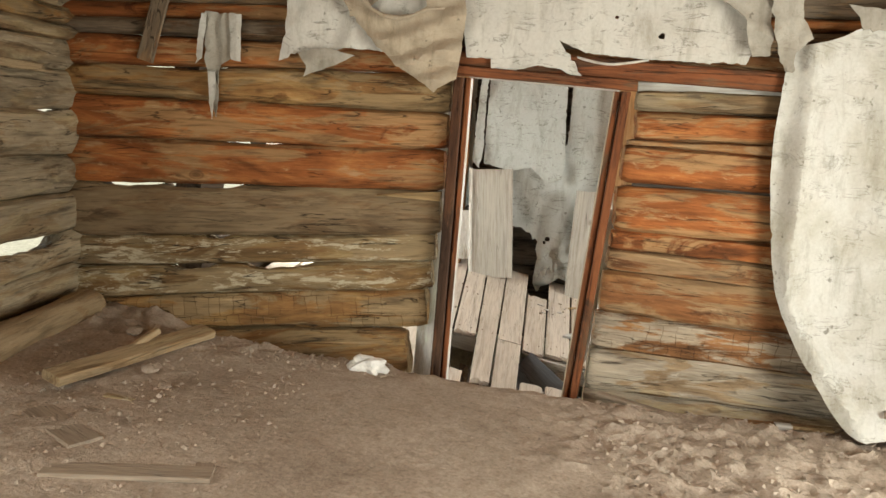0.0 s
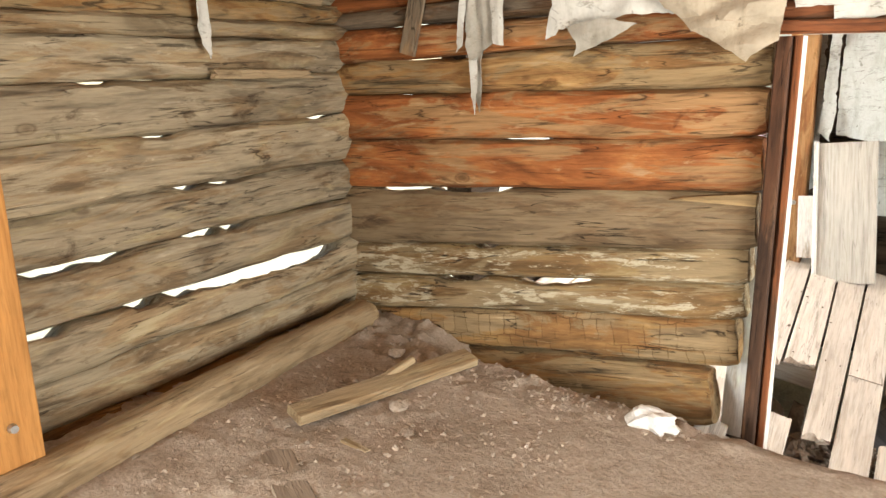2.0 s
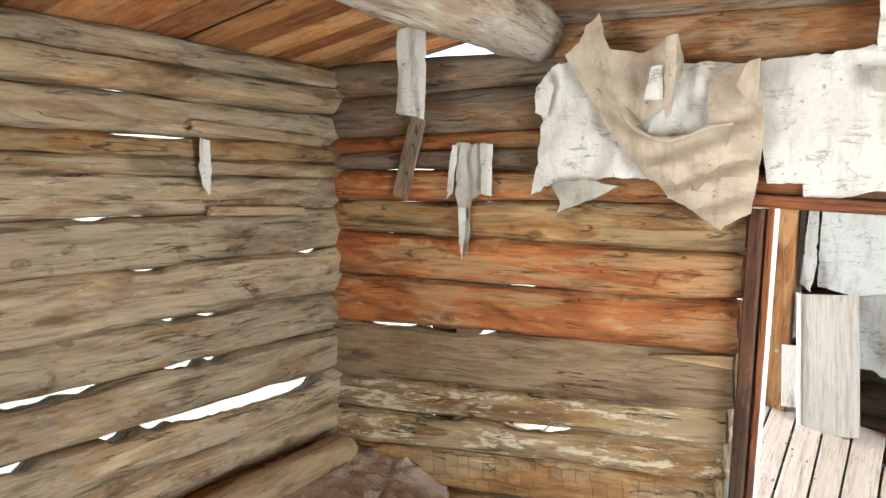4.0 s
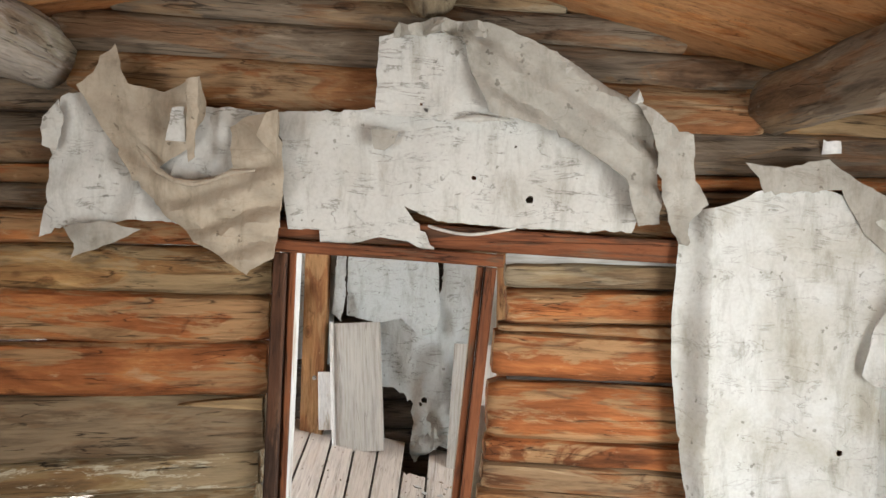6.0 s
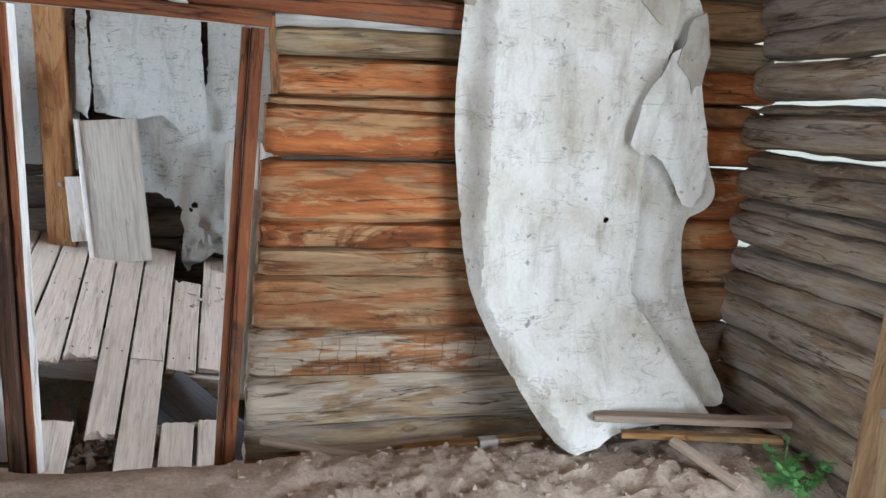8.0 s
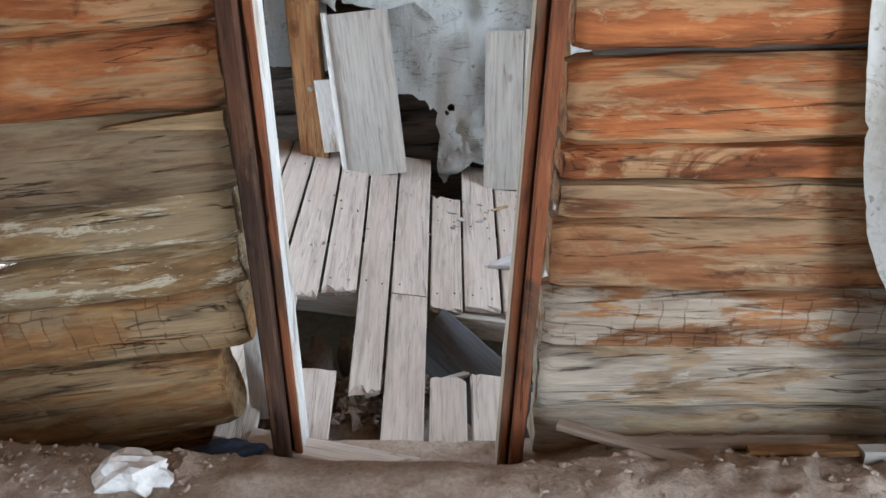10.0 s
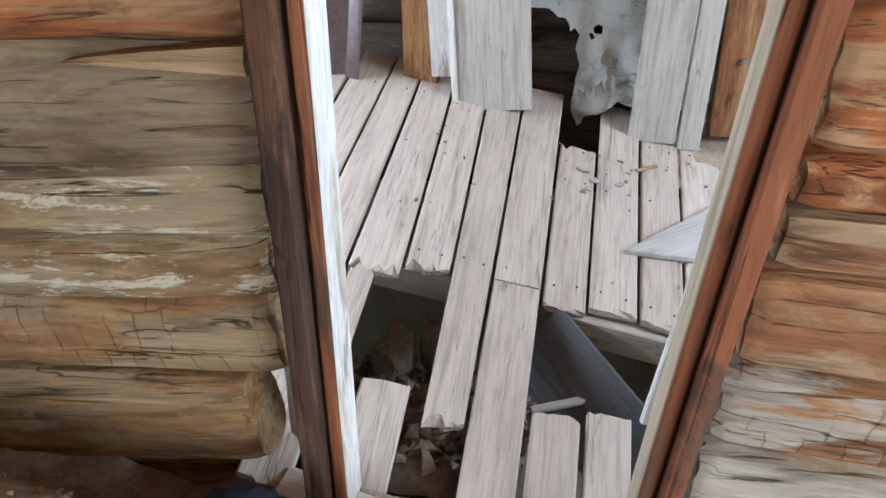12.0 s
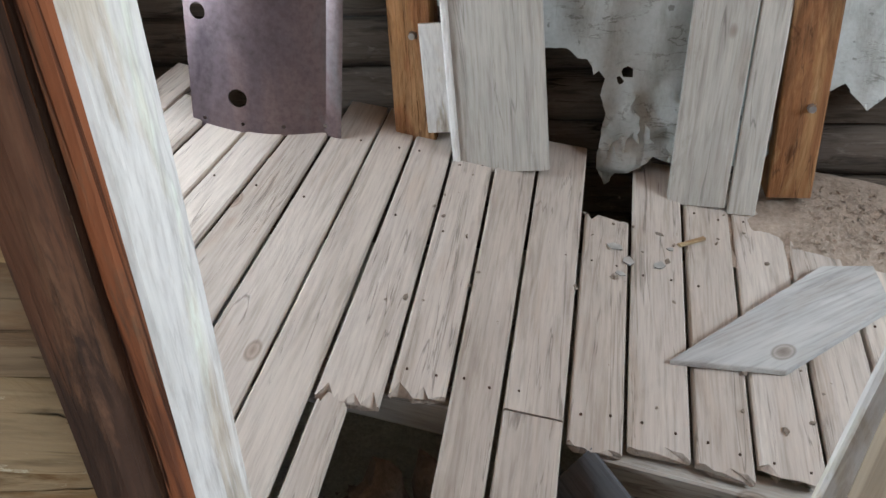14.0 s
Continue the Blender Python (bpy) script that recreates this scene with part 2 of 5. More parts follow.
def cloth(name, base, stain, crease, cracks=0.6, stain_at=0.52, rough=0.95):
    m, t, bsdf = mat_nodes(name, rough)
    p = coords(t, (1, 1, 1))
    big = noise_at(t, p, 2.4, 5, 0.6, 0.5)
    fine = noise_at(t, p, 70, 4, 0.6)
    sm = ramp(t, big, [(stain_at, (0, 0, 0)), (stain_at + 0.2, (1, 1, 1))])
    col = mix(t, sm.outputs[0], base, stain).outputs[2]
    net = noise_at(t, coords(t, (0.34, 1, 1.3)), 9, 6, 0.62, 0.7)
    cm = ramp(t, net, [(0.478, (1, 1, 1)), (0.495, crease), (0.502, crease), (0.52, (1, 1, 1))])
    gate = ramp(t, noise_at(t, p, 7, 5, 0.7, 0.3), [(0.46, (0, 0, 0)), (0.58, (1, 1, 1))])
    cm2 = mix(t, gate.outputs[0], (1.0, 1.0, 1.0), cm.outputs[0])
    col = mix(t, cracks, col, cm2.outputs[2], "MULTIPLY").outputs[2]
    grime = ramp(t, noise_at(t, coords(t, (2.2, 1, 0.6)), 5, 7, 0.7, 0.4), [(0.5, (1, 1, 1)), (0.68, (0.66, 0.64, 0.6))])
    col = mix(t, 0.8, col, grime.outputs[0], "MULTIPLY").outputs[2]
    sp = noise_at(t, p, 26, 3, 0.5)
    spm = ramp(t, sp, [(0.68, (1, 1, 1)), (0.72, (0.35, 0.33, 0.3))])
    col = mix(t, 0.7, col, spm.outputs[0], "MULTIPLY").outputs[2]
    col = mix(t, 0.25, col, ramp(t, fine, [(0.3, (0.6, 0.58, 0.55)), (0.6, (1, 1, 1))]).outputs[0], "MULTIPLY").outputs[2]
    t.links.new(col, bsdf.inputs["Base Color"])
    bump(t, bsdf, [(big.outputs[0], 0.4, 0.05), (cm2.outputs[2], 0.35, 0.006), (fine.outputs[0], 0.2, 0.002)])
    return m


M_CANVAS = cloth("plastered_white_canvas", (0.53, 0.515, 0.475), (0.43, 0.405, 0.355), (0.22, 0.2, 0.17), 0.6)
M_CURTAIN = cloth("stained_white_canvas", (0.55, 0.545, 0.51), (0.42, 0.40, 0.34), (0.3, 0.27, 0.23), 0.42, 0.44)
M_TANCLOTH = cloth("tan_rag", (0.40, 0.335, 0.255), (0.31, 0.26, 0.2), (0.6, 0.55, 0.5), 0.3)
M_GREYCLOTH = cloth("grey_rag", (0.36, 0.335, 0.29), (0.27, 0.245, 0.205), (0.6, 0.55, 0.5), 0.4)
M_BACKCANVAS = cloth("blue_white_limewash", (0.48, 0.51, 0.50), (0.38, 0.385, 0.35), (0.4, 0.37, 0.33), 0.7)


def earth(name, lo, hi, scale=5):
    m, t, bsdf = mat_nodes(name, 0.97)
    p = coords(t, (1, 1, 1), False)
    a, b = noise_at(t, p, 1.6, 6, 0.6, 0.3), noise_at(t, p, 60, 6, 0.7)
    c = noise_at(t, p, 14, 6, 0.7)
    col = ramp(t, a, [(0.3, lo), (0.7, hi)])
    k = ramp(t, b, [(0.3, (0.7, 0.68, 0.66)), (0.55, (1, 1, 1)), (0.75, (1.2, 1.2, 1.2))])
    k2 = ramp(t, c, [(0.32, (0.78, 0.76, 0.74)), (0.52, (1, 1, 1))])
    o = mix(t, 1.0, mix(t, 1.0, col.outputs[0], k.outputs[0], "MULTIPLY").outputs[2], k2.outputs[0], "MULTIPLY")
    t.links.new(o.outputs[2], bsdf.inputs["Base Color"])
    bump(t, bsdf, [(c.outputs[0], 0.7, 0.03), (b.outputs[0], 0.6, 0.008)])
    return m


M_DIRT = earth("dry_dirt", (0.33, 0.262, 0.205), (0.47, 0.39, 0.318))
M_GROUND = earth("dry_bleached_grass", (0.42, 0.42, 0.32), (0.6, 0.58, 0.48))
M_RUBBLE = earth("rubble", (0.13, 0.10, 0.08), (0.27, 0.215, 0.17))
M_STONE = earth("brown_grey_stone", (0.2, 0.165, 0.13), (0.33, 0.28, 0.23))


def plain(name, c, rough=0.6, metal=0.0):
    m, t, bsdf = mat_nodes(name, rough)
    n = noise_at(t, coords(t, (1, 1, 1)), 18, 5, 0.65)
    o = ramp(t, n, [(0.3, tuple(v * 0.6 for v in c)), (0.65, c)])
    t.links.new(o.outputs[0], bsdf.inputs["Base Color"])
    bsdf.inputs["Metallic"].default_value = metal
    bump(t, bsdf, [(n.outputs[0], 0.2, 0.004)])
    return m


M_PAPER = plain("crumpled_paper", (0.78, 0.76, 0.72), 0.9)
M_BLUE = plain("dark_blue_rag", (0.05, 0.07, 0.11), 0.9)
M_BOLT = plain("zinc_bolt", (0.5, 0.5, 0.5), 0.4, 0.9)
M_RUST = plain("rusty_iron", (0.08, 0.05, 0.035), 0.85, 0.3)
M_LEAF = plain("green_leaf", (0.18, 0.46, 0.14), 0.6)
M_GLASS = plain("dusty_glass_shard", (0.44, 0.43, 0.40), 0.5)
M_WIRE = plain("pale_cord", (0.6, 0.56, 0.5), 0.8)


def metal_sheet():
    m, t, bsdf = mat_nodes("heat_stained_steel", 0.45)
    n = noise_at(t, coords(t, (1, 1, 0.35)), 3.5, 6, 0.6, 0.5)
    f = noise_at(t, coords(t, (1, 1, 1)), 40, 5, 0.65)
    o = ramp(t, n, [(0.3, (0.07, 0.055, 0.062)), (0.48, (0.14, 0.11, 0.12)), (0.6, (0.19, 0.14, 0.14)), (0.75, (0.17, 0.17, 0.18))])
    o2 = mix(t, 0.5, o.outputs[0], ramp(t, f, [(0.35, (0.55, 0.5, 0.5)), (0.6, (1, 1, 1))]).outputs[0], "MULTIPLY")
    t.links.new(o2.outputs[2], bsdf.inputs["Base Color"])
    bsdf.inputs["Metallic"].default_value = 0.7
    bump(t, bsdf, [(n.outputs[0], 0.3, 0.02), (f.outputs[0], 0.15, 0.003)])
    return m


M_STEEL = metal_sheet()


# ---- building helpers ----
def part(name, bm, material, parent=None, label="", smooth=True):
    me = bpy.data.meshes.new(name)
    bm.normal_update()
    if smooth:
        for e in bm.edges:
            if len(e.link_faces) == 2 and e.calc_face_angle(0) > 0.65:
                e.smooth = False
    bm.to_mesh(me)
    bm.free()
    me.materials.append(material)
    if smooth:
        for p in me.polygons:
            p.use_smooth = True
    ob = new(name, me)
    if parent:
        ob.parent = parent
        ob.matrix_parent_inverse = Matrix.Translation(-parent.location)
    if label:
        ob["label"] = label
    return ob


def holder(name, label, category, group="", kind="", at=(0, 0, 0)):
    ob = new(name)
    ob.location = at
    ob.empty_display_size = 0.1
    bpy.context.view_layer.update()
    return tagged(ob, label, category, group, kind)


def place(ob, m):
    """World pose for a part, whatever its parent's place."""
    if ob.parent:
        ob.matrix_parent_inverse = Matrix.Translation(-ob.parent.location)
    ob.matrix_basis = m
    return ob


def along(p0, p1, up=(0, 0, 1)):
    """Pose at p0 with x towards p1 and z as near to up as can be."""
    x = (Vector(p1) - Vector(p0)).normalized()
    y = Vector(up).cross(x).normalized()
    z = x.cross(y)
    m = Matrix((x, y, z)).transposed().to_4x4()
    m.translation = Vector(p0)
    return m


def sm(v):
    v = max(0.0, min(1.0, v))
    return v * v * (3 - 2 * v)


def log_mesh(length, h0, h1, d, seed, notches=(), square=3.2, rough=0.010, ring=22, step=0.04):
    """A hewn log along x, from z 0 to its height at either end, its face at y = 0 and its back at y = d.
    notches: (from, to, depth) cut out of its upper edge."""
    bm = bmesh.new()
    n = max(6, int(length / step))
    rings = []
    off = Vector((seed * 7.31, seed * 3.17, seed * 1.93))
    for i in range(n + 1):
        u = length * i / n
        h = h0 + (h1 - h0) * i / n
        wob = 0.010 * noise.noise(Vector((u * 1.1, seed, 0)))
        cut = 0.0
        for a, b, dep in notches:
            if a <= u <= b:
                cut = max(cut, dep * math.sin(math.pi * (u - a) / (b - a)) ** 0.3 * (1 + 0.5 * noise.noise(Vector((u * 14, seed, 3)))))
        row = []
        end = min(u, length - u)
        shrink = 1 - 0.10 * (1 - sm(end / 0.05))
        for k in range(ring):
            a = 2 * math.pi * (k + 0.5) / ring
            c, s = math.cos(a), math.sin(a)
            r = (abs(c) ** square + abs(s) ** square) ** (-1 / square)
            y, z = c * r * d / 2 * shrink, s * r * (h / 2 + 0.003) * shrink
            q = Vector((u * 1.6, y * 9, z * 9)) + off
            flake = noise.noise(Vector((u * 5.0, y * 20, z * 26)) + off)
            dis = rough * (noise.noise(q) + 0.5 * noise.noise(q * 3.1) + 0.5 * max(-0.2, flake))
            y, z = y * (1 + dis / d * 2), z * (1 + dis / h * 2)
            if cut and s > 0:
                z -= cut * s * (0.22 + 0.95 * (y / d + 0.5))
            row.append(bm.verts.new((u + 0.012 * noise.noise(q * 2) * (end < 0.03), y + d / 2 + wob, z + h / 2)))
        rings.append(row)
    for a, b in zip(rings, rings[1:]):
        for k in range(ring):
            bm.faces.new((a[k], a[(k + 1) % ring], b[(k + 1) % ring], b[k])[::-1])
    bm.faces.new(rings[0])
    bm.faces.new(rings[-1][::-1])
    return bm


def box_mesh(lx, ly, lz, bev=0.006, cuts=1, warp=0.0, seed=0, ragged=(0, 0)):
    """A plank from the origin along x, with softened edges; ragged: how far its two ends splinter."""
    bm = bmesh.new()
    xs = [lx * i / cuts for i in range(cuts + 1)]
    ky = 7 if max(ragged) > 0 else 1
    prof = []
    for j in range(ky + 1):
        y = ly * j / ky
        e = bev if j in (0, ky) else 0.0
        prof.append((y + (bev if j == 0 else -bev if j == ky else 0), lz, y, lz - e))
    outline = [(prof[0][2], bev), (prof[0][2], lz - bev)] + [(p[0], lz) for p in prof] + [(prof[-1][2], lz - bev), (prof[-1][2], bev)] + [(p[0], 0.0) for p in prof[::-1]]
    rnd = random.Random(seed)
    jag = [[rnd.uniform(-1, 1) * r for _ in range(ky + 3)] for r in ragged]
    rings = []
    for i, x in enumerate(xs):
        row = []
        for (y, z) in outline:
            xx = x
            if i == 0:
                xx += jag[0][int(y / ly * ky + 0.5)] if ragged[0] else 0
            if i == cuts:
                xx += jag[1][int(y / ly * ky + 0.5)] if ragged[1] else 0
            w = warp * noise.noise(Vector((x * 1.4, seed * 3.7, 0)))
            row.append(bm.verts.new((xx, y + 0.4 * w, z + w)))
        rings.append(row)
    n = len(outline)
    for a, b in zip(rings, rings[1:]):
        for k in range(n):
            bm.faces.new((a[k], a[(k + 1) % n], b[(k + 1) % n], b[k]))
    bm.faces.new(rings[0][::-1])
    bm.faces.new(rings[-1])
    bmesh.ops.recalc_face_normals(bm, faces=bm.faces)
    return bm


def plank(name, p0, p1, width, thick, material, parent=None, up=(0, 0, 1), label="", cuts=6, warp=0.006, seed=1, ragged=(0, 0)):
    """A board whose middle line runs from p0 to p1, its top facing up."""
    length = (Vector(p1) - Vector(p0)).length
    bm = box_mesh(length, width, thick, min(0.006, thick * 0.25), cuts, warp, seed, ragged)
    bmesh.ops.translate(bm, verts=bm.verts, vec=(0, -width / 2, -thick / 2))
    ob = part(name, bm, material, parent, label, smooth=False)
    return place(ob, along(p0, p1, up))


def sheet_mesh(outline, depth, grid=0.045, ragged=0.012, seed=0, thick=0.004, holes=()):
    """A cloth: its outline in (x, z), frayed, filled with small triangles and hung at depth(x, z)."""
    from mathutils.geometry import delaunay_2d_cdt
    rnd = random.Random(seed)
    edge = []
    for (ax, az), (bx, bz) in zip(outline, outline[1:] + outline[:1]):
        n = max(1, int(math.hypot(bx - ax, bz - az) / 0.022))
        for i in range(n):
            f = i / n
            k = ragged * (0.3 if rnd.random() < 0.8 else 1.3) if i else 0
            edge.append(Vector((ax + (bx - ax) * f + rnd.uniform(-1, 1) * k, az + (bz - az) * f + rnd.uniform(-1, 1) * k)))
    x0, x1 = min(p.x for p in edge), max(p.x for p in edge)
    z0, z1 = min(p.y for p in edge), max(p.y for p in edge)
    pts = list(edge)
    nx, nz = int((x1 - x0) / grid) + 1, int((z1 - z0) / grid) + 1
    for i in range(nx):
        for j in range(nz):
            pts.append(Vector((x0 + grid * (i + rnd.uniform(0.2, 0.8)), z0 + grid * (j + rnd.uniform(0.2, 0.8)))))
    for hx, hz, hr in holes:
        pts = edge + [p for p in pts[len(edge):] if math.hypot(p.x - hx, p.y - hz) > hr * 1.2]
        pts += [Vector((hx + hr * math.cos(a * 0.785) * rnd.uniform(0.7, 1.2), hz + hr * math.sin(a * 0.785) * rnd.uniform(0.6, 1.2))) for a in range(8)]
    loop = list(range(len(edge)))
    vs, _, fs, *_ = delaunay_2d_cdt(pts, [], [loop], 1, 1e-5)
    bm = bmesh.new()
    bv = [bm.verts.new((v.x, depth(v.x, v.y), v.y)) for v in vs]
    for f in fs:
        c = sum((vs[k] for k in f), Vector((0, 0))) / len(f)
        if len(f) >= 3 and all(math.hypot(c.x - hx, c.y - hz) > hr * 0.75 for hx, hz, hr in holes):
            bm.faces.new([bv[k] for k in f])
    loose = [v for v in bm.verts if not v.link_faces]
    bmesh.ops.delete(bm, geom=loose, context="VERTS")
    bmesh.ops.recalc_face_normals(bm, faces=bm.faces)
    bmesh.ops.solidify(bm, geom=bm.faces[:], thickness=thick)
    return bm


def rounded(pts, times=2):
    """The same closed outline with its corners cut, so that it runs in curves."""
    for _ in range(times):
        pts = [(a[0] * k + b[0] * (1 - k), a[1] * k + b[1] * (1 - k)) for a, b in zip(pts, pts[1:] + pts[:1]) for k in (0.75, 0.25)]
    return pts


def wavy(y, amp=0.02, fx=9.0, fz=2.0, seed=0):
    return lambda x, z: y + amp * noise.noise(Vector((x * fx, z * fz, seed * 5.1))) + 0.4 * amp * noise.noise(Vector((x * fx * 3, z * fz * 4, seed)))


# ---- ground and dirt floor ----
def dirt_z(x, y):
    z = 0.10 - 0.062 * max(-2.7, min(2.7, x))
    z -= 0.15 * sm((y - 3.95) / 0.5) * sm((x + 1.5) / 0.9) * sm((2.3 - x) / 0.8) + 0.13 * sm((y - 4.05) / 0.35) * sm((x + 1.05) / 0.6) * sm((0.75 - x) / 0.5)
    z += 0.13 * math.exp(-((x - 2.35) ** 2 + (y - 3.8) ** 2) / 0.16)
    z += 0.03 * math.exp(-((x + 0.9) ** 2 + (y - 3.3) ** 2) / 0.5)
    z -= 0.27 * sm((y - 4.10) / 0.26) * sm((x + 2.2) / 0.7) * sm((-0.6 - x) / 0.35)
    rough = sm((x + 0.3) / 1.2) * sm((y - 2.6) / 0.6) + 0.35 * sm((-1.2 - x) / 0.6) + 0.8 * sm((y - 3.75) / 0.3) * sm((-0.2 - x) / 0.4)
    q = Vector((x, y, 0))
    z += 0.014 * noise.noise(q * 2.3) + 0.022 * (0.15 + rough) * noise.noise(q * 6.0) + 0.018 * (0.15 + rough) * noise.noise(q * 13) + 0.016 * (0.25 + rough) * noise.noise(q * 24)
    rut = sm((x + 0.1) / 0.8) * sm((y - 3.15) / 0.5)
    z += 0.03 * rut * (0.25 - abs(noise.noise(Vector((x * 3.2 + 0.4 * y, y * 6.5, 2.7))))) + 0.022 * rut * (0.25 - abs(noise.noise(Vector((x * 11, y * 17, 5.1)))))
    return z


def grid_mesh(x0, x1, y0, y1, step, f):
    bm = bmesh.new()
    nx, ny = int((x1 - x0) / step), int((y1 - y0) / step)
    rows = [[bm.verts.new((x0 + (x1 - x0) * i / nx, y0 + (y1 - y0) * j / ny, 0)) for i in range(nx + 1)] for j in range(ny + 1)]
    for r in rows:
        for v in r:
            v.co.z = f(v.co.x, v.co.y)
    for a, b in zip(rows, rows[1:]):
        for i in range(nx):
            bm.faces.new((a[i], a[i + 1], b[i + 1], b[i]))
    return bm


tagged(part("floor", grid_mesh(-2.85, 2.9, -1.95, 4.50, 0.025, dirt_z), M_DIRT), "bare dry dirt floor with crumbs and ruts", "floor", kind="structure")


def ground_z(x, y):
    pit = sm((x + 2.6) / 0.15) * sm((2.6 - x) / 0.15) * sm((y - 4.68) / 0.1) * sm((7.0 - y) / 0.15)
    return -0.42 - 0.38 * pit + 0.04 * noise.noise(Vector((x * 3, y * 3, 0)))


def ground_sheet():
    bm = bmesh.new()
    cuts = [-900, -200, -60, -20, -8, -5] + [-4 + 0.1 * i for i in range(81)] + [5, 8, 20, 60, 200, 900]
    rows = [[bm.verts.new((x, y + 4, ground_z(x, y + 4))) for x in cuts] for y in cuts]
    for a, b in zip(rows, rows[1:]):
        for i in range(len(cuts) - 1):
            bm.faces.new((a[i], a[i + 1], b[i + 1], b[i]))
    return bm


tagged(part("ground", ground_sheet(), M_GROUND), "grassy ground round and under the cabin", "ground", kind="structure")

# ---- log walls ----
wall_front = holder("wall_front", "hewn log partition wall, orange and grey, with open chinks", "wall", kind="structure", at=(0, 4.42, 0))
wall_left = holder("wall_left", "grey weathered log wall with daylight in its chinks", "wall", kind="structure", at=(-2.6, 1, 0))
wall_right = holder("wall_right", "dark log wall with wide bright chinks and a doorway", "wall", kind="structure", at=(2.68, 1, 0))
wall_rear = holder("wall_rear", "plain log wall with a wide opening", "wall", kind="structure", at=(0, -1.9, 0))
wall_back = holder("wall_back", "dark log wall behind torn canvas", "wall", kind="structure", at=(0, 6.86, 0))
seed_count = [0]


def course(parent, p0, p1, lo, hi, material, depth=0.17, notches=(), square=3.2, rough=0.010, back=1):
    """One log: p0 and p1 are its face's ends in plan, lo and hi its lower and upper edge at either end. Its back lies to the left of the way from p0 to p1."""
    seed_count[0] += 1
    a, b = Vector((*p0, lo[0])), Vector((*p1, lo[1]))
    bm = log_mesh((b - a).length, hi[0] - lo[0], hi[1] - lo[1], depth, seed_count[0], notches, square, rough)
    return place(part("log", bm, material, parent), along(a, b))


YF = 4.40
# left of the door: edges at the corner and at the door
left_c = [1.67, 1.50, 1.25, 0.99, 0.66, 0.465, 0.27, 0.08, -0.32]
left_d = [1.70, 1.49, 1.29, 1.06, 0.815, 0.66, 0.50, 0.27, -0.05]
left_m = [M_TAN, M_ORANGE, M_ORANGE, M_FRONT, M_PALE, M_PALE, M_ADZE, M_TAN]
left_n = [((0.7, 0.87, 0.03),), (), ((0.9, 1.3, 0.016),), ((0.22, 0.59, 0.05), (0.6, 1.05, 0.062)), ((0.86, 1.0, 0.045),), ((0.62, 0.92, 0.055), (1.12, 1.5, 0.062)), ((0.3, 0.6, 0.014),), ()]
left_e = [-0.46, -0.465, -0.475, -0.485, -0.505, -0.515, -0.535, -0.625]
for i, (mt, nt, xe) in enumerate(zip(left_m, left_n, left_e)):
    course(wall_front, (-2.72, YF), (xe, YF + 0.004 * i), (left_c[i + 1], left_d[i + 1]), (left_c[i] - 0.006, left_d[i] - 0.006 - 0.03 * (i == 7)), mt, 0.17, nt, 5.0 if i in (1, 2, 3) else 3.6)
course(wall_front, (-2.72, YF + 0.1), (-0.70, YF + 0.11), (-0.56, -0.30), (-0.32, -0.08), M_TAN)


def wedge_mesh(length, h, d):
    """A split sliver of log: full height at x = 0, nothing at x = length."""
    bm = bmesh.new()
    n, rings = 14, []
    for k in range(n + 1):
        u = k / n
        hh = h * (1 - u) ** 0.8 + 0.002
        w = 0.004 * noise.noise(Vector((u * 9, 2.2, 0)))
        rings.append([bm.verts.new((length * u, y, z)) for y, z in ((0, 0), (-0.006 + w, hh * 0.5), (0.004 + w, hh), (d, hh), (d, 0))])
    for a, b in zip(rings, rings[1:]):
        for k in range(5):
            bm.faces.new((a[k], a[(k + 1) % 5], b[(k + 1) % 5], b[k]))
    bm.faces.new(rings[0][::-1])
    bm.faces.new(rings[-1])
    bmesh.ops.recalc_face_normals(bm, faces=bm.faces)
    return bm


place(part("splinter", wedge_mesh(0.36, 0.05, 0.05), M_TAN, wall_front, "split pale sliver above the grey plank", smooth=False), along((-0.485, YF - 0.012, 1.005), (-1.0, YF - 0.006, 1.02)) @ Matrix.Diagonal((1, -1, 1, 1)))
# the long courses over the door
course(wall_front, (-2.75, YF), (-1.25, YF), (2.25, 2.24), (2.44, 2.40), M_OLD, square=2.4)
course(wall_front, (-2.75, YF), (2.72, YF), (2.02, 2.04), (2.25, 2.21), M_OLD, square=2.5)
course(wall_front, (-2.75, YF), (2.66, YF), (1.935, 1.98), (2.02, 2.04), M_ORANGE, square=2.8)
course(wall_front, (-2.75, YF), (2.74, YF), (1.845, 1.85), (1.935, 1.98), M_OLD, square=2.8)
course(wall_front, (-2.75, YF), (-0.44, YF), (1.67, 1.70), (1.845, 1.82), M_ORANGE, square=3)
# right of the door
right_a = [1.645, 1.54, 1.39, 1.365, 1.145, 0.90, 0.80, 0.685, 0.445, 0.235, 0.0, -0.2]
right_b = [1.67, 1.55, 1.40, 1.30, 1.10, 0.86, 0.72, 0.55, 0.35, 0.13, -0.10, -0.36]
right_m = [M_GREY, M_ORANGE, M_BROWN, M_ORANGE, M_ORANGE, M_ORANGE, M_BROWN, M_BROWN, M_ADZEGREY, M_LOWGREY, M_LOWGREY]
right_s = [0.53, 0.54, 0.50, 0.485, 0.465, 0.455, 0.445, 0.425, 0.40, 0.385, 0.37]
for i, (mt, xs) in enumerate(zip(right_m, right_s)):
    gap = 0.024 if i == 3 else 0.006
    course(wall_front, (xs, YF), (2.72 + 0.05 * math.sin(i * 2.3), YF), (right_a[i + 1] + gap, right_b[i + 1] + gap), (right_a[i], right_b[i]), mt, 0.17, (), 5.0)
